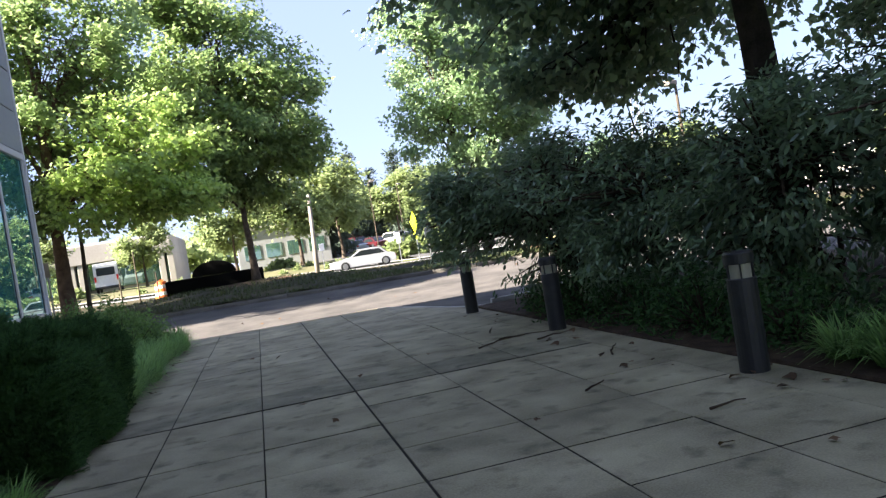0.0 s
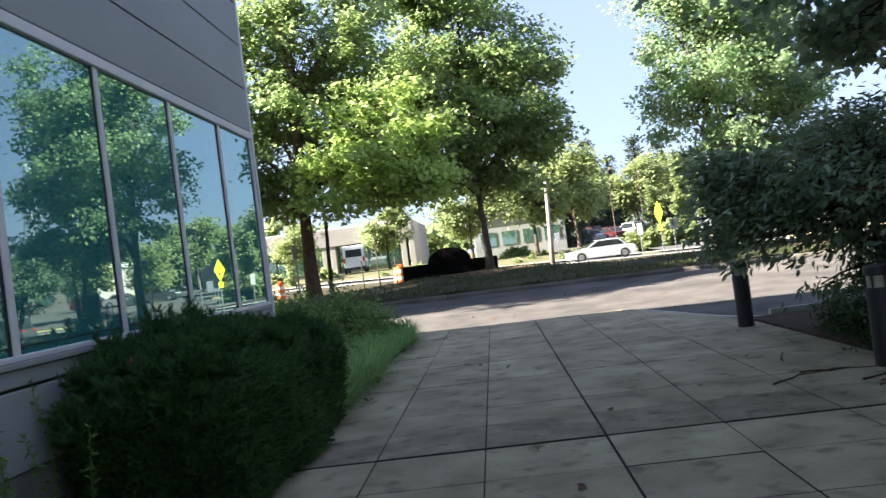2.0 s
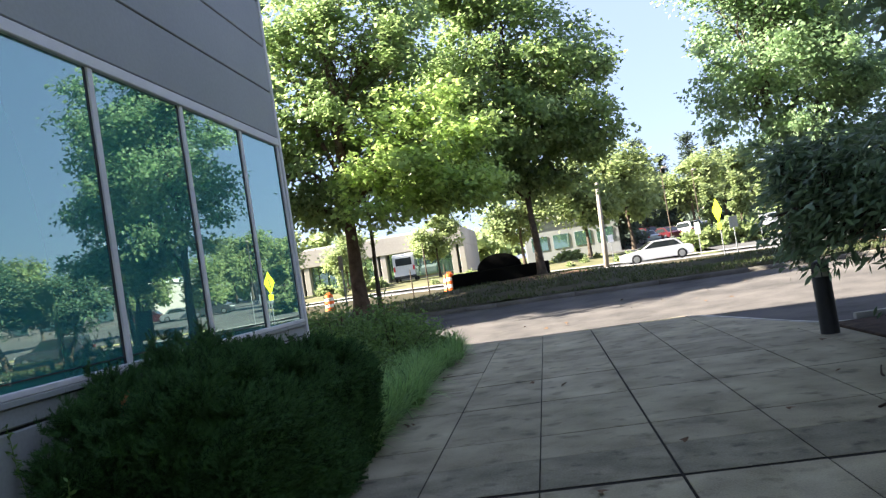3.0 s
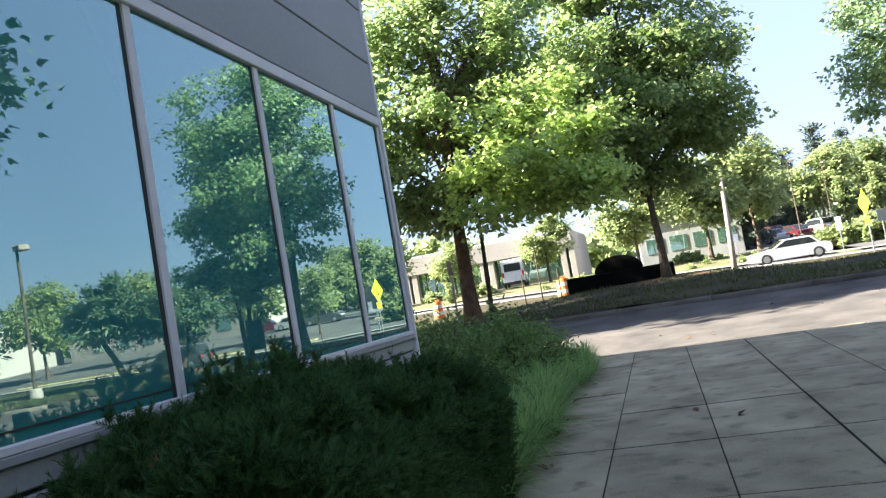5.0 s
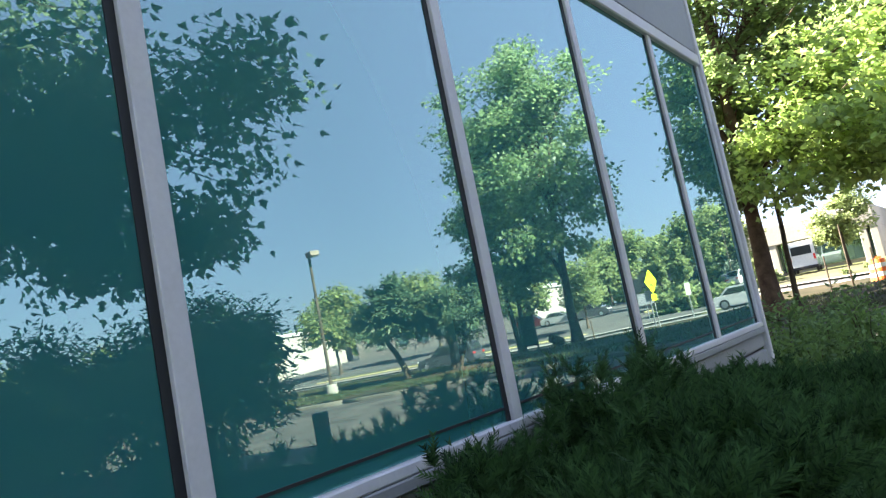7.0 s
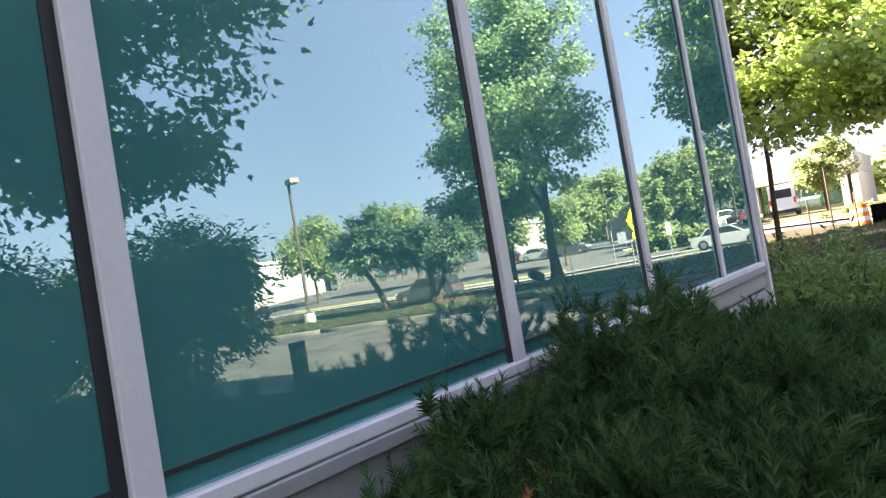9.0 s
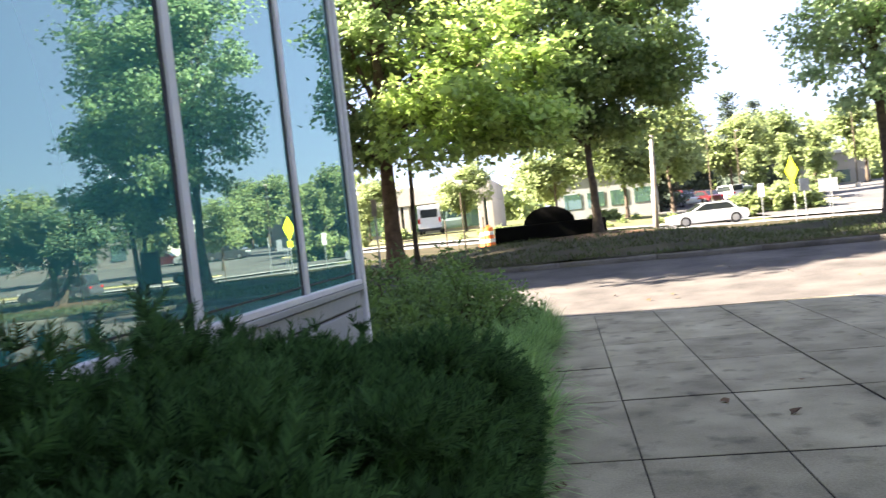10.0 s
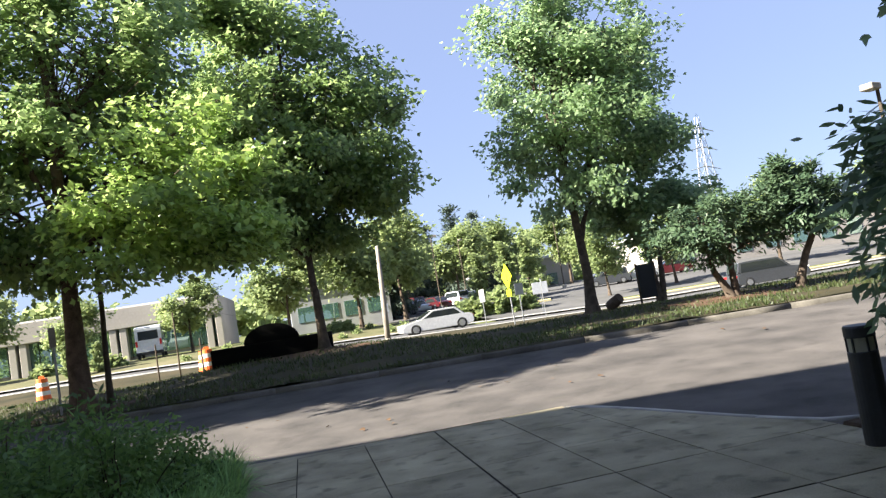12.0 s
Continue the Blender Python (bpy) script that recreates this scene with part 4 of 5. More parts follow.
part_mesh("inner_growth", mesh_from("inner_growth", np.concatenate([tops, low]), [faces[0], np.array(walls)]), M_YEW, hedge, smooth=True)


def sprigs(base, out, length, rng, needles=13):
    """Yew shoots: a stem with flat needles in two ranks."""
    n = len(base)
    out = out / np.linalg.norm(out, axis=1)[:, None]
    side = np.cross(out, rng.normal(0, 1, (n, 3)))
    side /= np.linalg.norm(side, axis=1)[:, None]
    nor = np.cross(out, side)
    vs, tri = [], []
    s = np.linspace(0.12, 1.0, needles)
    for q in range(needles):
        foot = base + out * (length * s[q])[:, None]
        for sign in (-1, 1):
            reach = 0.025 * (1.15 - 0.6 * s[q])
            tip = foot + side * sign * reach + out * 0.022 + nor * rng.normal(0, 0.006, (n, 1))
            vs.append(np.stack([foot - out * 0.0055, foot + out * 0.0055, tip], 1))
    vs.append(np.stack([base - side * 0.003, base + side * 0.003, base + out * length[:, None]], 1))
    v = np.concatenate(vs).reshape(-1, 3)
    return v, np.arange(len(v)).reshape(-1, 3)


tx, ty = np.meshgrid(np.arange(HX0 + 0.08, HX1 - 0.04, 0.17), np.arange(HY0 + 0.06, HY1 - 0.04, 0.17), indexing="ij")
tx, ty = (a.ravel() + rng.normal(0, 0.045, a.size) for a in (tx, ty))
TUFTS = np.stack([tx, ty, hedge_top(tx, ty) - 0.13 + rng.normal(0, 0.035, tx.size)], 1)


def hedge_shoots(n, which):
    u, w = rng.random(n), rng.random(n)
    if which == "top":
        mine = TUFTS[rng.integers(0, len(TUFTS), n)]
        d = np.stack([rng.normal(0, 1, n), rng.normal(0, 1, n), np.abs(rng.normal(0, 0.9, n)) + 0.25], 1)
        d /= np.linalg.norm(d, axis=1)[:, None]
        b = mine + d * rng.uniform(0.02, 0.075, (n, 1))
        return b, d * 1.6 + rng.normal(0, 0.25, d.shape) + np.array((0.25, 0, 0.25))
    if which == "coat":
        x, y = HX0 + 0.03 + u * (HX1 - HX0 - 0.06), HY0 + w * (HY1 - HY0)
        b = np.stack([x, y, hedge_top(x, y) - 0.17], 1)
        o = np.stack([0.5 * (x - (HX0 + HX1) / 2), 0 * x, 1 + 0 * x], 1)
    elif which == "front":
        y, zz = HY0 + 0.05 + u * (HY1 - HY0 - 0.1), w * 0.85
        b = np.stack([HX1 - 0.12 + 0.05 * np.sin(3 * y + 4 * zz), y, zz], 1)
        o = np.stack([1 + 0 * y, 0 * y, 0.5 + 0 * y], 1)
    else:
        yy = HY0 + 0.12 if which == "south" else HY1 - 0.12
        x, zz = HX0 + u * (HX1 - HX0 - 0.05), w * 0.8
        b = np.stack([x, yy + 0.05 * np.sin(4 * x + 3 * zz), zz], 1)
        o = np.stack([0 * x, (-1 if which == "south" else 1) + 0 * x, 0.5 + 0 * x], 1)
    o = o + rng.normal(0, 0.38, o.shape)
    return b, o


shoots = []
for which, n in (("top", 9500), ("coat", 2500), ("front", 5500), ("south", 2400), ("north", 1400)):
    b, o = hedge_shoots(n, which)
    shoots.append(sprigs(b, o, rng.uniform(0.08, 0.16, n), rng))
v, fs = joined(shoots)
part_mesh("needle_coat", mesh_from("needle_coat", v, fs), M_YEW, hedge)
for q in range(100):
    y = rng.uniform(HY0, HY1) if q < 60 else rng.uniform(HY0 - 0.05, HY0 + 1.6)
    x = HX0 + 0.12 + abs(rng.normal(0, 0.16))
    foot = np.array((x, y, float(hedge_top(x, y)) - 0.25))
    top = foot + np.array((rng.normal(0, 0.06), rng.normal(0, 0.06), rng.uniform(0.22, 0.42)))
    path = wobbly(foot, top, 5, 0, 0.08, rng)
    c = np.repeat(path, 5, axis=0)
    v, f = sprigs(c, np.tile(top - foot, (len(c), 1)) + rng.normal(0, 0.22, c.shape), rng.uniform(0.05, 0.11, len(c)), rng, 8)
    part_mesh("long_shoot", mesh_from("long_shoot", v, [f]), M_YEW, hedge)

for q in range(4):
    foot = np.array((-2.42 + rng.normal(0, 0.04), -0.8 + rng.normal(0, 0.05), 0.86))
    c = np.repeat(wobbly(foot, foot + np.array((rng.normal(0, 0.05), rng.normal(0, 0.05), 0.16)), 4, 0, 0.1, rng), 4, axis=0)
    v, f = sprigs(c, rng.normal(0, 0.6, c.shape) + np.array((0.2, 0, 0.9)), rng.uniform(0.04, 0.09, len(c)), rng, 7)
    part_mesh("dead_shoot", mesh_from("dead_shoot", v, [f]), M_CHIP, hedge, "rusty dead shoot")

# ---------------------------------------------------------------- things on the bank and street
def monument_sign(at, turn):
    root = thing("monument_sign", at, "low dark monument sign with an arched middle on the bank", "sign", turn=turn)
    part("base_wall", boxed((-2.1, -0.3, -0.1), (2.1, 0.3, 0.62), 0.05, 2), M_SIGNDARK, root)
    arch = [(-0.95, 0.621)] + [(0.95 * -math.cos(a), 0.621 + 0.62 * math.sin(a)) for a in np.linspace(0.12, math.pi - 0.12, 15)] + [(0.95, 0.621)]
    part("arched_panel", extruded(arch, 0.42, 0.02), M_SIGNDARK, root)
    return root


S = (-1.7, 27.2)
monument_sign((*S, height(*S) + 0.1), -4)


def warning_sign(at, turn):
    root = thing("crossing_sign", at, "fluorescent yellow-green diamond crossing sign on a steel post", "street sign", turn=turn)
    part("post", boxed((-0.03, 0.015, -0.2), (0.03, 0.06, 2.75)), M_STEEL, root)
    d = 0.62
    bm = extruded([(0, 1.72), (d, 1.72 + d), (0, 1.72 + 2 * d), (-d, 1.72 + d)], 0.012)
    plate = part("diamond_plate", bm, M_YELLOW, root)
    bm = bmesh.new()
    for lo, hi in (((-0.05, -0.012, 2.2), (0.05, -0.007, 2.55)), ((-0.16, -0.012, 2.08), (-0.02, -0.007, 2.2)), ((0.02, -0.012, 2.08), (0.14, -0.007, 2.2))):
        box(bm, lo, hi)
    part("black_symbol", bm, M_BLACK, plate)
    part("lower_plate", boxed((-0.26, -0.006, 1.38), (0.26, 0.006, 1.70)), M_YELLOW, root)
    return root


W = (9.2, 34.5)
warning_sign((*W, height(*W) + 0.1), -82)


def small_sign(x, y, h, w, ph, turn, material, label):
    root = thing("post_sign", (x, y, height(x, y) + 0.05), label, "street sign", turn=turn)
    part("post", boxed((-0.025, 0.01, -0.2), (0.025, 0.05, h)), M_STEEL, root)
    part("plate", boxed((-w / 2, -0.006, h - ph), (w / 2, 0.008, h), 0.002), material, root)
    return root


small_sign(9.2, 40.0, 2.1, 0.28, 0.7, -12, M_WHITE, "small white street sign on a steel post")
small_sign(5.6, 55.5, 2.2, 0.45, 0.6, 10, M_WHITE, "small pale street sign on a post")
small_sign(17.8, 56.0, 2.3, 1.3, 0.9, 5, M_WHITE, "pale blue-white entrance sign on a post")
small_sign(13.0, 41.0, 2.3, 0.45, 0.6, 70, M_STEEL, "street sign seen edge on")
small_sign(10.75, 38.0, 2.1, 0.5, 0.6, 14, M_STEEL, "bare steel back of a street sign on a post")
small_sign(-6.72, 20.3, 2.3, 0.16, 0.5, 0, M_POLE, "narrow pale tag on a thin post by the trunk")


def round_post(name, x, y, r0, r1, h, material, label, lean=0.0):
    root = thing(name, (x, y, height(x, y)), label, "pole")
    bm = turned([(r0, -0.3), (r0 * 0.97, h * 0.3), (r1, h), (r1 * 0.6, h + 0.02)], 14)
    part("shaft", bm, material, root, smooth=True)
    part("base_collar", turned([(r0 * 1.5, -0.05), (r0 * 1.5, 0.12), (r0 * 1.02, 0.2)], 14), material, root)
    root.matrix_world = root.matrix_world @ pose(0, 0, 0, 0, lean, 0)
    return root


round_post("street_pole", 3.84, 41.0, 0.16, 0.10, 5.3, M_POLE, "pale weathered pole beside the street", 2.2)
for q, (x, y, h) in enumerate(((-5.48, 31.0, 2.7), (-6.28, 31.0, 1.6), (-4.6, 31.0, 1.5), (14.5, 38.0, 1.2))):
    round_post("thin_stake", x, y, 0.035, 0.03, h, M_DARKPOLE, "thin planted stake on the bank")


def traffic_drum(x, y):
    root = thing("traffic_drum", (x, y, height(x, y) + 0.1), "orange and white traffic drum on the bank", "traffic drum", "traffic drums by the street")
    part("rubber_base", turned([(0.36, 0), (0.36, 0.05), (0.30, 0.08)], 18), M_TYRE, root)
    z = 0.08
    for q in range(5):
        r = 0.28 - 0.016 * q
        part("band", turned([(r, z), (r - 0.008, z + 0.155), (r - 0.02, z + 0.165)], 18), M_WHITE if q % 2 else M_ORANGE, root)
        z += 0.17
    part("handle", boxed((-0.1, -0.02, z), (0.1, 0.02, z + 0.09), 0.01), M_ORANGE, root)
    return root


for x, y in ((-4.46, 31.5), (-4.9, 34.0), (-11.1, 33.0)):
    traffic_drum(x, y)

# orange offcut and stump by the pale maple
root = thing("cut_log", (11.0, 27.0, height(11.0, 27.0) + 0.12), "short dark log with a fresh orange cut end", "log", turn=30)
bm = turned([(0.2, 0), (0.22, 0.3), (0.19, 0.62)], 12)
bmesh.ops.rotate(bm, verts=bm.verts, matrix=Matrix.Rotation(radians(62), 3, "X"), cent=(0, 0, 0))
bmesh.ops.translate(bm, verts=bm.verts, vec=(0, 0.1, 0.15))
part("bark", bm, M_BARK, root)
bm = turned([(0.17, -0.03), (0.17, -0.004)], 12)
bmesh.ops.rotate(bm, verts=bm.verts, matrix=Matrix.Rotation(radians(62), 3, "X"), cent=(0, 0, 0))
bmesh.ops.translate(bm, verts=bm.verts, vec=(0, 0.1, 0.15))
part("cut_end", bm, M_CHIP, root, "fresh orange cut end")

# dark board beside the crabapple, standing in for dark stems
root = thing("notice_board", (13.4, 28.6, height(13.4, 28.6) + 0.1), "dark board on two posts in place of dark stems", "board", turn=-20)
part("board", boxed((-0.4, -0.03, 0.25), (0.4, 0.03, 1.65), 0.01), M_GASKET, root)
for x in (-0.36, 0.36):
    part("post", boxed((x - 0.04, -0.075, -0.2), (x + 0.04, -0.031, 1.7)), M_DARKPOLE, root)


# parking-lot lamp beyond the bed
def lot_lamp(x, y, h, turn, group=""):
    root = thing("lot_lamp", (x, y, height(x, y)), "square-headed parking lot lamp on a slim pole", "street lamp", group, turn=turn)
    part("base", turned([(0.25, -0.2), (0.25, 0.5), (0.22, 0.52)], 14), M_KERB, root)
    part("pole", turned([(0.07, 0.52), (0.055, h - 0.1), (0.05, h - 0.08)], 12), M_DARKPOLE, root)
    part("arm", boxed((-0.03, -0.03, h - 0.1), (0.35, 0.03, h - 0.04)), M_DARKPOLE, root)
    head = part("lamp_head", boxed((0.1, -0.2, h - 0.12), (0.62, 0.2, h + 0.08), 0.02), M_POLE, root)
    part("lens", boxed((0.16, -0.15, h - 0.135), (0.56, 0.15, h - 0.121)), M_LENS, head)
    return root


lot_lamp(17.8, 19.7, 5.9, 200)
for q, (x, y) in enumerate(((14, 78), (20, 92), (30, 84), (9, 100))):
    lot_lamp(x, y, 8.0, 30 * q, "lamps in the parking lot")


# ---------------------------------------------------------------- vehicles
def car(x, y, turn, paint, label, length=4.8, width=1.82, tall=1.45, suv=False, group=""):
    root = thing("car", (x, y, height(x, y) + 0.0), label, "car", group, turn=turn)
    L, b = length / 2, 0.2
    hood = 0.92 if not suv else 1.02
    body = [(-L, 0.45), (-L + 0.05, hood - 0.12), (-L + 0.35, hood), (L - 1.25, hood), (L - 0.25, hood - 0.16), (L, 0.55), (L - 0.05, b + 0.05), (L - 0.3, b), (-L + 0.3, b), (-L + 0.05, b + 0.08)]
    bd = part("body", extruded(body, width, 0.05), paint, root)
    back = -L + (0.55 if not suv else 0.15)
    cabin = [(back, hood - 0.02), (back + (0.55 if not suv else 0.2), tall - 0.05), (back + 1.0, tall), (L - 2.15, tall - 0.02), (L - 1.25, hood - 0.02)]
    part("cabin", extruded(cabin, width * 0.86, 0.04), paint, root)
    gl = [(back + 0.25, hood + 0.03), (back + (0.68 if not suv else 0.35), tall - 0.12), (L - 2.2, tall - 0.11), (L - 1.5, hood + 0.03)]
    part("side_glass", extruded(gl, width * 0.86 + 0.02), M_CARGLASS, root)
    part("windscreen", extruded([(L - 2.1, tall - 0.07), (L - 1.32, hood + 0.03), (L - 1.28, hood + 0.04), (L - 2.06, tall - 0.05)], width * 0.76), M_CARGLASS, root)
    part("rear_window", extruded([(back + 0.06, hood + 0.04), (back + (0.5 if not suv else 0.2), tall - 0.08), (back + (0.44 if not suv else 0.14), tall - 0.08), (back + 0.0, hood + 0.04)], width * 0.72), M_CARGLASS, root)
    for sx in (-L + 0.85, L - 0.9):
        for sy in (-1, 1):
            bm = turned([(0.18, -0.11), (0.33, -0.10), (0.34, 0), (0.33, 0.10), (0.18, 0.11)], 20)
            bmesh.ops.rotate(bm, verts=bm.verts, matrix=Matrix.Rotation(radians(90), 3, "X"), cent=(0, 0, 0))
            bmesh.ops.translate(bm, verts=bm.verts, vec=(sx, sy * (width / 2 - 0.09), 0.34))
            w = part("wheel", bm, M_TYRE, root)
            bm = turned([(0.21, -0.118), (0.21, 0.118), (0.1, 0.122)], 16)
            bmesh.ops.rotate(bm, verts=bm.verts, matrix=Matrix.Rotation(radians(90 if sy < 0 else -90), 3, "X"), cent=(0, 0, 0))
            bmesh.ops.translate(bm, verts=bm.verts, vec=(sx, sy * (width / 2 - 0.09), 0.34))
            part("rim", bm, M_RIM, w)
    for sy in (-1, 1):
        part("headlight", boxed((L - 0.22, sy * width * 0.36 - 0.2, hood - 0.33), (L - 0.01, sy * width * 0.36 + 0.2, hood - 0.2), 0.03), M_LAMP, root)
        part("tail_lamp", boxed((-L - 0.005, sy * width * 0.38 - 0.16, hood - 0.3), (-L + 0.1, sy * width * 0.38 + 0.16, hood - 0.14), 0.02), M_TAIL, root)
    return root


car(7.8, 48.0, 183, M_CARWHITE, "white sedan on the street")
car(30.6, 46.0, -4, M_CARGREY, "dark grey tall car driving on the street", 5.3, 1.9, 1.75, True)
for q, (x, y, m, label, suv) in enumerate(((8.5, 78, M_CARBLACK, "black car parked in the lot", True), (11.2, 80, M_CARSILVER, "silver car parked in the lot", False), (13.9, 82, M_CARRED, "dark red car parked in the lot", False),
                                           (16.6, 84, M_CARWHITE, "white car parked in the lot", True), (10.0, 90, M_CARGREY, "dark grey car parked in the lot", False), (12.8, 92, M_CARRED, "red car parked in the lot", True),
                                           (15.6, 94, M_CARBLACK, "black car parked in the lot", False), (18.4, 86, M_CARSILVER, "silver car parked in the lot", False), (32, 76, M_CARGREY, "dark grey car parked in the lot", True),
                                           (36, 76.5, M_CARSILVER, "silver car parked in the lot", False), (40, 77, M_CARRED, "dark red car parked in the lot", True))):
    car(x, y, 115 if q < 8 else 170, m, label, 4.6 if not suv else 4.7, 1.8, 1.45 if not suv else 1.7, suv, "cars in the parking lot")


def van(x, y, turn):
    root = thing("van", (x, y, height(x, y) + 0.05), "white high-roofed van parked before the office building", "van", turn=turn)
    out = [(-2.7, 0.35), (-2.7, 2.45), (-2.5, 2.6), (1.2, 2.6), (1.75, 1.55), (2.6, 1.2), (2.75, 0.6), (2.7, 0.35)]
    part("body", extruded(out, 2.0, 0.06), M_CARWHITE, root)
    part("windscreen", extruded([(1.26, 2.42), (1.72, 1.58), (1.80, 1.6), (1.34, 2.46)], 1.7), M_CARGLASS, root)
    part("rear_window", boxed((-2.73, -0.75, 1.5), (-2.69, 0.75, 2.2), 0.01), M_CARGLASS, root)
    part("side_window", boxed((0.0, -1.012, 1.5), (1.1, 1.012, 2.1), 0.01), M_CARGLASS, root)
    part("bumper", boxed((-2.82, -1.0, 0.3), (-2.6, 1.0, 0.55), 0.03), M_TYRE, root)
    for sx in (-1.7, 1.8):
        for sy in (-1, 1):
            bm = turned([(0.18, -0.12), (0.35, -0.10), (0.36, 0), (0.35, 0.10), (0.18, 0.12)], 18)
            bmesh.ops.rotate(bm, verts=bm.verts, matrix=Matrix.Rotation(radians(90), 3, "X"), cent=(0, 0, 0))
            bmesh.ops.translate(bm, verts=bm.verts, vec=(sx, sy * 0.9, 0.36))
            part("wheel", bm, M_TYRE, root)
    for sy in (-1, 1):
        part("tail_lamp", boxed((-2.725, sy * 0.9 - 0.08, 1.0), (-2.68, sy * 0.9 + 0.08, 1.45)), M_TAIL, root)
    return root


van(-12.9, 66.0, 96)


# ---------------------------------------------------------------- buildings across the street
def office(x0, x1, y, base, label):
    root = thing("office_building", (0, 0, 0), label, "building")
    part("fascia", boxed((x0, y, base + 2.8), (x1, y + 18, base + 4.7), 0.05), M_BEIGE, root)
    part("roof", boxed((x0 + 0.5, y + 0.5, base + 4.7), (x1 - 0.5, y + 17.5, base + 4.85)), M_ROOFW, root)
    part("back_wall", boxed((x0, y + 1.2, base - 1), (x1, y + 18, base + 2.8)), M_BEIGE, root)
    n = int((x1 - x0) / 2.6)
    for q in range(n):
        a = x0 + 0.3 + (x1 - x0 - 0.6) * q / n
        b = x0 + 0.3 + (x1 - x0 - 0.6) * (q + 1) / n
        w = part("window", boxed((a + 0.04, y + 1.0, base + 0.1), (b - 0.04, y + 1.19, base + 2.78)), M_FARGLASS, root)
        part("frame", boxed((b - 0.04, y + 0.95, base), (b + 0.04, y + 1.18, base + 2.79)), M_GASKET, w)
    q = x0 + 1.0
    while q < x1:
        for off in (0, 0.9):
            part("column", boxed((q + off, y + 0.1, base - 1), (q + off + 0.6, y + 0.9, base + 2.8), 0.03), M_BEIGE, root)
        q += 8.6
    return root


office(-62, -8.0, 74, 1.6, "low beige office building with green glass")
root = thing("service_building", (0, 0, 0), "grey-white low service building beyond the verge", "building")
part("wall", boxed((-1.5, 72, 0.3), (8.0, 84, 5.2), 0.05), M_PANELLOW, root)
for q in range(4):
    part("window", boxed((-0.8 + q * 2.2, 71.95, 2.2), (0.8 + q * 2.2, 72.02, 3.6)), M_FARGLASS, root)
part("roof", boxed((-1.8, 71.7, 5.2), (8.3, 84.3, 5.5), 0.03), M_BEIGE, root)
for x0, x1, y, h, lab in ((30, 48, 128, 7.0, "white hall far across the parking lot"), (44, 75, 84, 6.0, "pale low building beyond the street"), (78, 120, 70, 6.5, "white warehouse with a ribbed roof")):
    root = thing("hall_building", (0, 0, 0), lab, "building")
    part("wall", boxed((x0, y, 0.0), (x1, y + 16, h), 0.05), M_BEIGE, root)
    part("roof", boxed((x0 - 0.3, y - 0.3, h), (x1 + 0.3, y + 16.3, h + 0.5), 0.05), M_ROOFW, root)
    for q in range(int((x1 - x0) / 4)):
        part("window", boxed((x0 + 1 + q * 4, y - 0.05, 2.2), (x0 + 3 + q * 4, y + 0.02, 4.2)), M_FARGLASS, root)

# lattice pylon on the skyline
px, py = 84.0, 138.0
root = thing("power_pylon", (px, py, height(px, py)), "grey steel lattice power pylon on the skyline", "pylon", turn=20)
for sx in (-1, 1):
    for sy in (-1, 1):
        v, f = tube(np.array(((sx * 3.2, sy * 3.2, -0.5), (sx * 1.2, sy * 1.2, 16), (sx * 0.3, sy * 0.3, 29))), (0.14, 0.12, 0.08), 6)
        part_mesh("leg", mesh_from("leg", v, [f]), M_STEEL, root)
for q in range(9):
    z0, z1 = q * 3.1, q * 3.1 + 3.1
    w0, w1 = (np.interp(z, [0, 16, 29], [3.2, 1.2, 0.3]) for z in (z0, z1))
    for sy in (-1, 1):
        for sx in (-1, 1):
            v, f = tube(np.array(((sx * w0, sy * w0, z0), (-sx * w1, sy * w1, z1))), (0.06, 0.06), 4)
            part_mesh("brace", mesh_from("brace", v, [f]), M_STEEL, root)
for z0 in (18, 22, 26):
    v, f = tube(np.array(((-4.5, 0, z0), (0, 0, z0 + 0.8), (4.5, 0, z0))), (0.08, 0.14, 0.08), 6)
    part_mesh("cross_arm", mesh_from("cross_arm", v, [f]), M_STEEL, root)

# planted islands with pale kerbs
for x0, x1, y0, y1 in ((24, 36, 56.5, 60), (38, 56, 55.8, 58.5), (14, 22, 66, 69)):
    root = tagged(part("traffic_island", boxed((x0, y0, height((x0 + x1) / 2, y0) - 0.3), (x1, y1, height((x0 + x1) / 2, y0) + 0.17), 0.06), M_YELLOWKERB), "kerbed island with a pale edge", "traffic island", "", "structure")
    part("turf", boxed((x0 + 0.25, y0 + 0.25, height((x0 + x1) / 2, y0)), (x1 - 0.25, y1 - 0.25, height((x0 + x1) / 2, y0) + 0.2), 0.05), M_LAWN, root)


# ---------------------------------------------------------------- trees across the street
def far_tree(name, at, lobes, label, material, seed, size=0.30, per=22, spread=0.5, trunk=0.16, fork=2.0, shape=MAPLE, group=""):
    return make_tree(name, (*at, height(*at)), lobes, label, material, M_BARK, trunk, fork, size, per, spread, shape, seed=seed, group=group, twigs=0.08)


round_lobes = [(0, 0, 4.6, 2.6, 2.6, 1.9, 90), (0.8, 0, 6.2, 1.8, 1.8, 1.4, 50), (-1.2, 0.2, 4.0, 1.7, 1.7, 1.2, 40)]
broad = far_tree("street_tree", (-1.5, 62), round_lobes, "round green tree across the street", M_WOODS, 201, group="trees across the street")
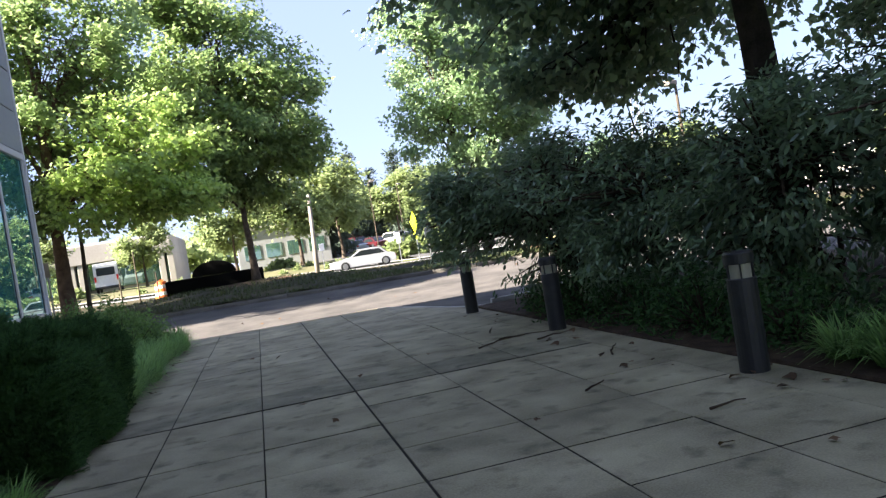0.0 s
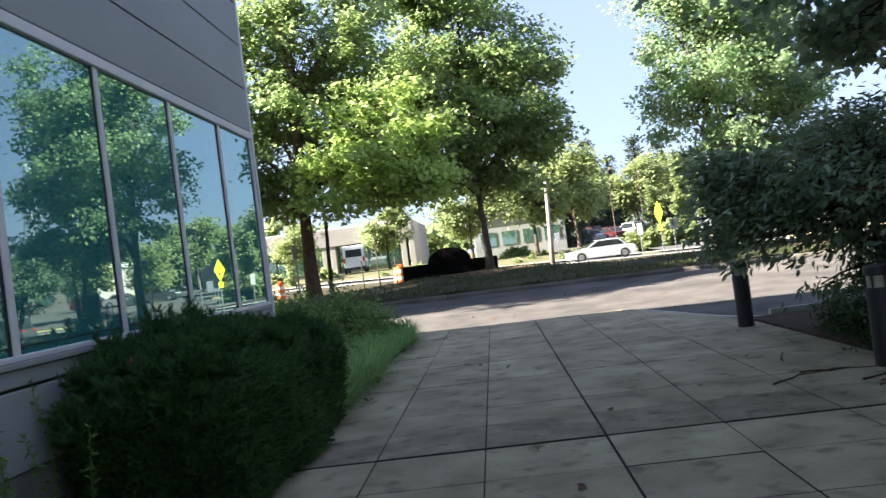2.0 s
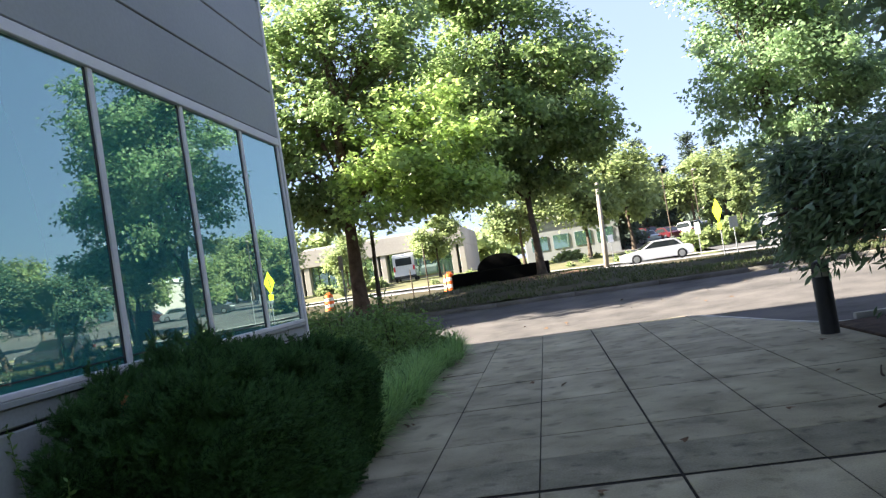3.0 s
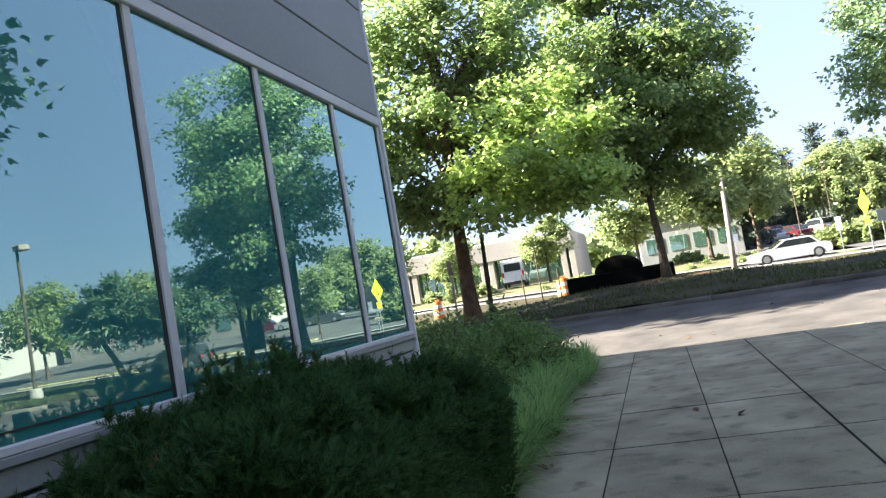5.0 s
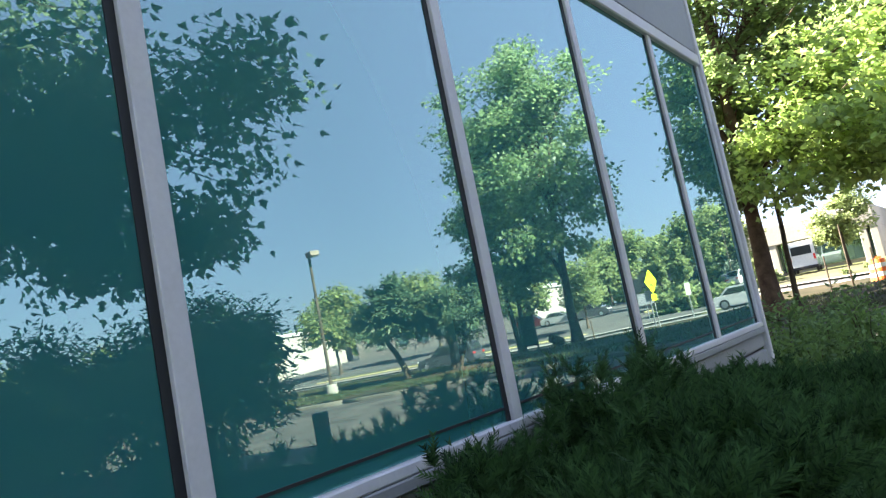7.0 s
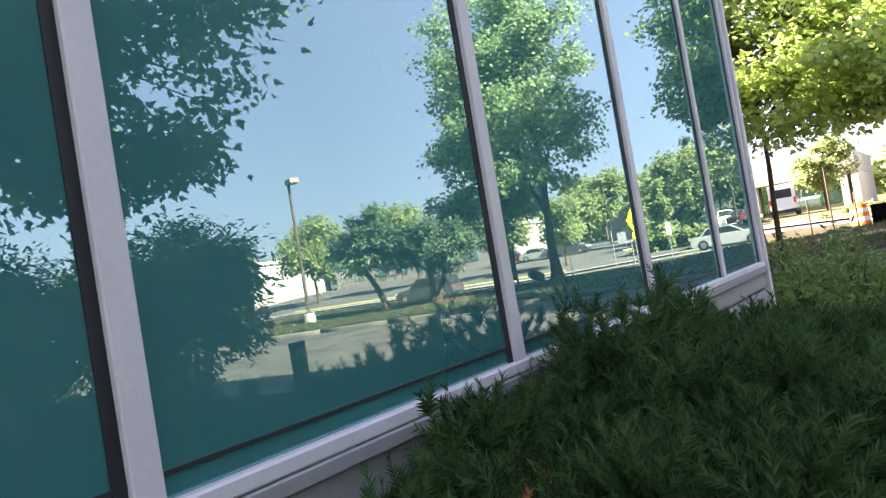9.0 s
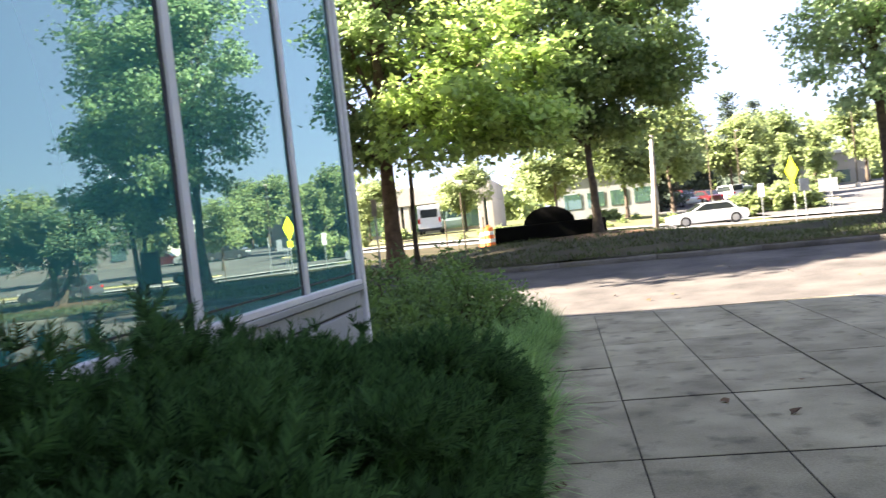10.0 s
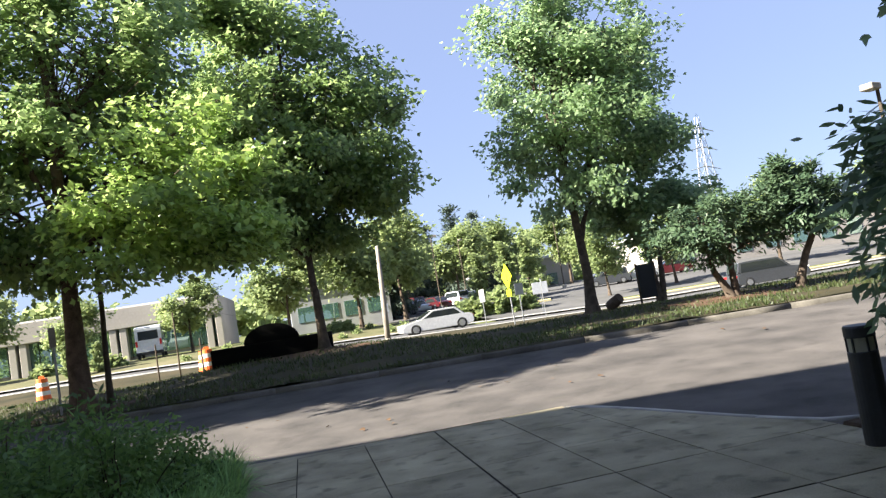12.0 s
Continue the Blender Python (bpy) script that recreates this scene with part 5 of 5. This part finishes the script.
for q, (x, y, s) in enumerate(((-10, 68, 0.8), (-18, 63, 0.7), (-26, 66, 1.1), (4.5, 66, 1.2), (9, 70, 1.3), (22, 105, 1.4), (28, 112, 1.5), (15, 108, 1.5), (34, 118, 1.4), (26, 62, 0.8), (33, 63, 0.9), (46, 66, 1.2), (58, 62, 1.3),
                               (40, 108, 1.4), (-34, 60, 1.2), (70, 58, 1.3), (3, 104, 1.6), (47, 118, 1.5))):
    copy_thing(broad, pose(x, y, height(x, y), 0, 0, 67 * q) @ Matrix.Diagonal((s, s, s, 1)))
cone = far_tree("columnar_tree", (17.5, 74), [(0, 0, 1.6, 0.9, 0.9, 1.2, 40), (0, 0, 3.2, 0.8, 0.8, 1.4, 45), (0, 0, 4.8, 0.5, 0.5, 1.0, 25)], "narrow upright evergreen by the parking lot", M_WOODS, 203, 0.3, 14, 0.28, 0.1, 0.5, group="columnar evergreens")
for q, (x, y, s) in enumerate(((21, 76, 1.15), (24, 78, 1.2), (-17, 57, 0.45), (-15, 57.5, 0.4), (27, 84, 1.1))):
    copy_thing(cone, pose(x, y, height(x, y), 0, 0, 50 * q) @ Matrix.Diagonal((s, s, s, 1)))
spruce_lobes = [(0, 0, 2.0 + 1.6 * q, 2.6 * (1 - q / 7.2), 2.6 * (1 - q / 7.2), 0.8, int(46 * (1 - q / 8))) for q in range(7)]
spruce = far_tree("spruce_tree", (10, 118), spruce_lobes, "tall dark spruce behind the parking lot", M_SPRUCE, 207, 0.6, 12, 0.5, 0.2, 1.6, LANCE, "spruces behind the parking lot")
for q, (x, y, s) in enumerate(((14, 122, 1.2), (18, 124, 1.35), (22, 126, 1.1), (26, 122, 1.3), (6, 120, 1.1), (31, 126, 1.2), (8.5, 74, 0.75))):
    copy_thing(spruce, pose(x, y, height(x, y), 0, 0, 40 * q) @ Matrix.Diagonal((s, s, s, 1)))
for q, (x, y, sx, sz) in enumerate(((12.8, 60.0, 2.2, 1.6), (15.4, 60.0, 2.6, 2.0), (17.4, 60.3, 1.8, 1.7), (2.5, 64, 1.4, 0.9), (-15, 60, 1.2, 0.9), (-20, 62, 1.0, 0.8))):
    low_shrub("verge_shrub", (x, y, height(x, y)), sx, 1.4, sz, 130, 300 + q, "rounded green shrub across the street", M_WOODS, 0.28, TUFT, 12)
for q in range(14):
    x, y = -9 + q * 1.25, 56.5 + 2.5 * (q % 3)
    low_shrub("young_plant", (x, y, height(x, y) + 0.05), 0.35, 0.35, 0.45, 18, 340 + q, "small young plant in the dry verge", M_WOODS, 0.16, TUFT, 8)

rng = np.random.default_rng(400)
lobes = []
for q in range(150):
    a = rng.uniform(-1.15, 1.3)
    d = rng.uniform(150, 230)
    x, y = d * math.sin(a), d * math.cos(a)
    h = rng.uniform(6, 13)
    lobes.append((x, y, 2 + h * 0.55, rng.uniform(4, 8), rng.uniform(4, 7), h * 0.6, 40))
pts, heads = crown_points(lobes, 9, 1.3, rng, 0.4)
v, f = leaf_cloud(pts, rng.uniform(0.9, 1.7, len(pts)), TUFT, 0.4, 0, rng)
woods = tagged(part_mesh("far_woods", mesh_from("far_woods", v, [f]), M_WOODS), "line of leafy woods on the horizon", "woods", "", "stuff")
lobes = []
for q in range(60):
    a = rng.uniform(1.2, 4.9)
    d = rng.uniform(28, 60)
    x, y = d * math.sin(a), d * math.cos(a)
    if -30 < x < 6 and -20 < y < 6:
        continue
    lobes.append((x, y, 5, rng.uniform(3, 5), rng.uniform(3, 5), 5, 50))
pts, heads = crown_points(lobes, 9, 0.9, rng, 0.4)
v, f = leaf_cloud(pts, rng.uniform(0.5, 0.9, len(pts)), TUFT, 0.4, 0, rng)
tagged(part_mesh("near_woods", mesh_from("near_woods", v, [f]), M_WOODS), "belt of leafy trees round the grounds", "woods", "", "stuff")

# grass on the bank
rng = np.random.default_rng(500)
n = 26000
x = rng.uniform(-14, 24, n)
y = kerb_y(x) + 0.25 + rng.random(n) ** 1.4 * 13
keep = np.array([noise.noise((a * 0.45, b * 0.45, 0)) for a, b in zip(x, y)]) > -0.25
x, y = x[keep], y[keep]
n = len(x)
b = np.stack([x, y, land(x, y) + 0.1], 1)
a = rng.uniform(0, 2 * np.pi, n)
s = np.stack([np.cos(a), np.sin(a), 0 * a], 1) * rng.uniform(0.012, 0.03, n)[:, None]
t = b + np.stack([rng.normal(0, 0.04, n), rng.normal(0, 0.04, n), rng.uniform(0.05, 0.15, n)], 1)
v = np.stack([b - s, b + s, t], 1).reshape(-1, 3)
tagged(part_mesh("grass", mesh_from("grass", v, [np.arange(n * 3).reshape(-1, 3)]), M_BLADE), "short dry grass on the bank", "grass", "", "stuff")

# ---------------------------------------------------------------- litter and twigs
rng = np.random.default_rng(600)
leaf_me = []
for q in range(3):
    v, f = leaf_cloud(np.zeros((1, 3)), np.array([0.09]), MAPLE, 3.0, 0, rng)
    v[:, 2] += 0.03
    leaf_me.append(mesh_from("dry_leaf", v, [f]))
    leaf_me[-1].materials.append(M_LITTER)
spots = [(-0.15, 4.45), (0.25, 3.95), (0.55, 4.95), (1.9, -2.6), (2.5, -4.0), (3.0, -4.3), (2.2, -5.3), (0.6, -1.2), (0.35, -0.2), (3.2, -1.5), (3.3, 0.6), (-1.35, -4.2), (-1.3, -4.5), (2.9, 2.7), (-1.4, 6.1), (-1.45, 5.6), (1.1, 0.8), (2.0, 1.4)]
spots += [(rng.uniform(3.3, 4.0), rng.uniform(-5, 5)) for q in range(26)] + [(rng.uniform(-4, 9), rng.uniform(11, 14.5)) for q in range(26)] + [(rng.uniform(-1.6, -1.35), rng.uniform(2, 9)) for q in range(10)]
for q, (x, y) in enumerate(spots):
    ob = new("dry_leaf", leaf_me[q % 3])
    s = rng.uniform(0.6, 1.25)
    ob.matrix_world = pose(x, y, max(height(x, y) - 0.015, 0.003) if y > 10 else 0.003, 0, 0, rng.uniform(0, 360)) @ Matrix.Diagonal((s, s, s, 1))
    tagged(ob, "curled brown fallen leaf on the paving", "leaf", "fallen leaves")
for q, (x, y, a, ln) in enumerate(((2.6, 1.1, 25, 0.9), (3.0, 1.5, -10, 0.7), (3.3, 0.9, 15, 0.55), (2.55, -2.1, 40, 0.35), (3.1, 2.2, 70, 0.5), (2.9, -3.3, 5, 0.3), (3.4, -0.9, 60, 0.6))):
    path = wobbly((0, 0, 0.012), (ln, 0, 0.012), 7, 0, 0.3, rng)
    path[:, 2] = 0.010 + np.abs(path[:, 2] - 0.012) * 0.3
    v, f = tube(path, np.linspace(0.011, 0.004, 7), 5)
    ob = part_mesh("fallen_twig", mesh_from("fallen_twig", v, [f]), M_TWIG)
    ob.matrix_world = pose(x, y, 0.0, 0, 0, a)
    tagged(ob, "dry fallen twig on the slabs", "twig", "fallen twigs")
# black tube in the left bed, standing in for an unidentified dark lump
path = np.stack([np.linspace(-3.3, -2.2, 9), 5.3 + 0.15 * np.sin(np.linspace(0, 3, 9)), 0.16 + 0.05 * np.sin(np.linspace(0, 3.1, 9))], 1)
v, f = tube(path, np.full(9, 0.11), 14)
tagged(part_mesh("drain_pipe", mesh_from("drain_pipe", v, [f, np.array([list(range(14))]), np.array([[len(v) - 1 - q for q in range(14)]])]), M_BLACK, smooth=True), "black tube lying in the bed", "pipe")
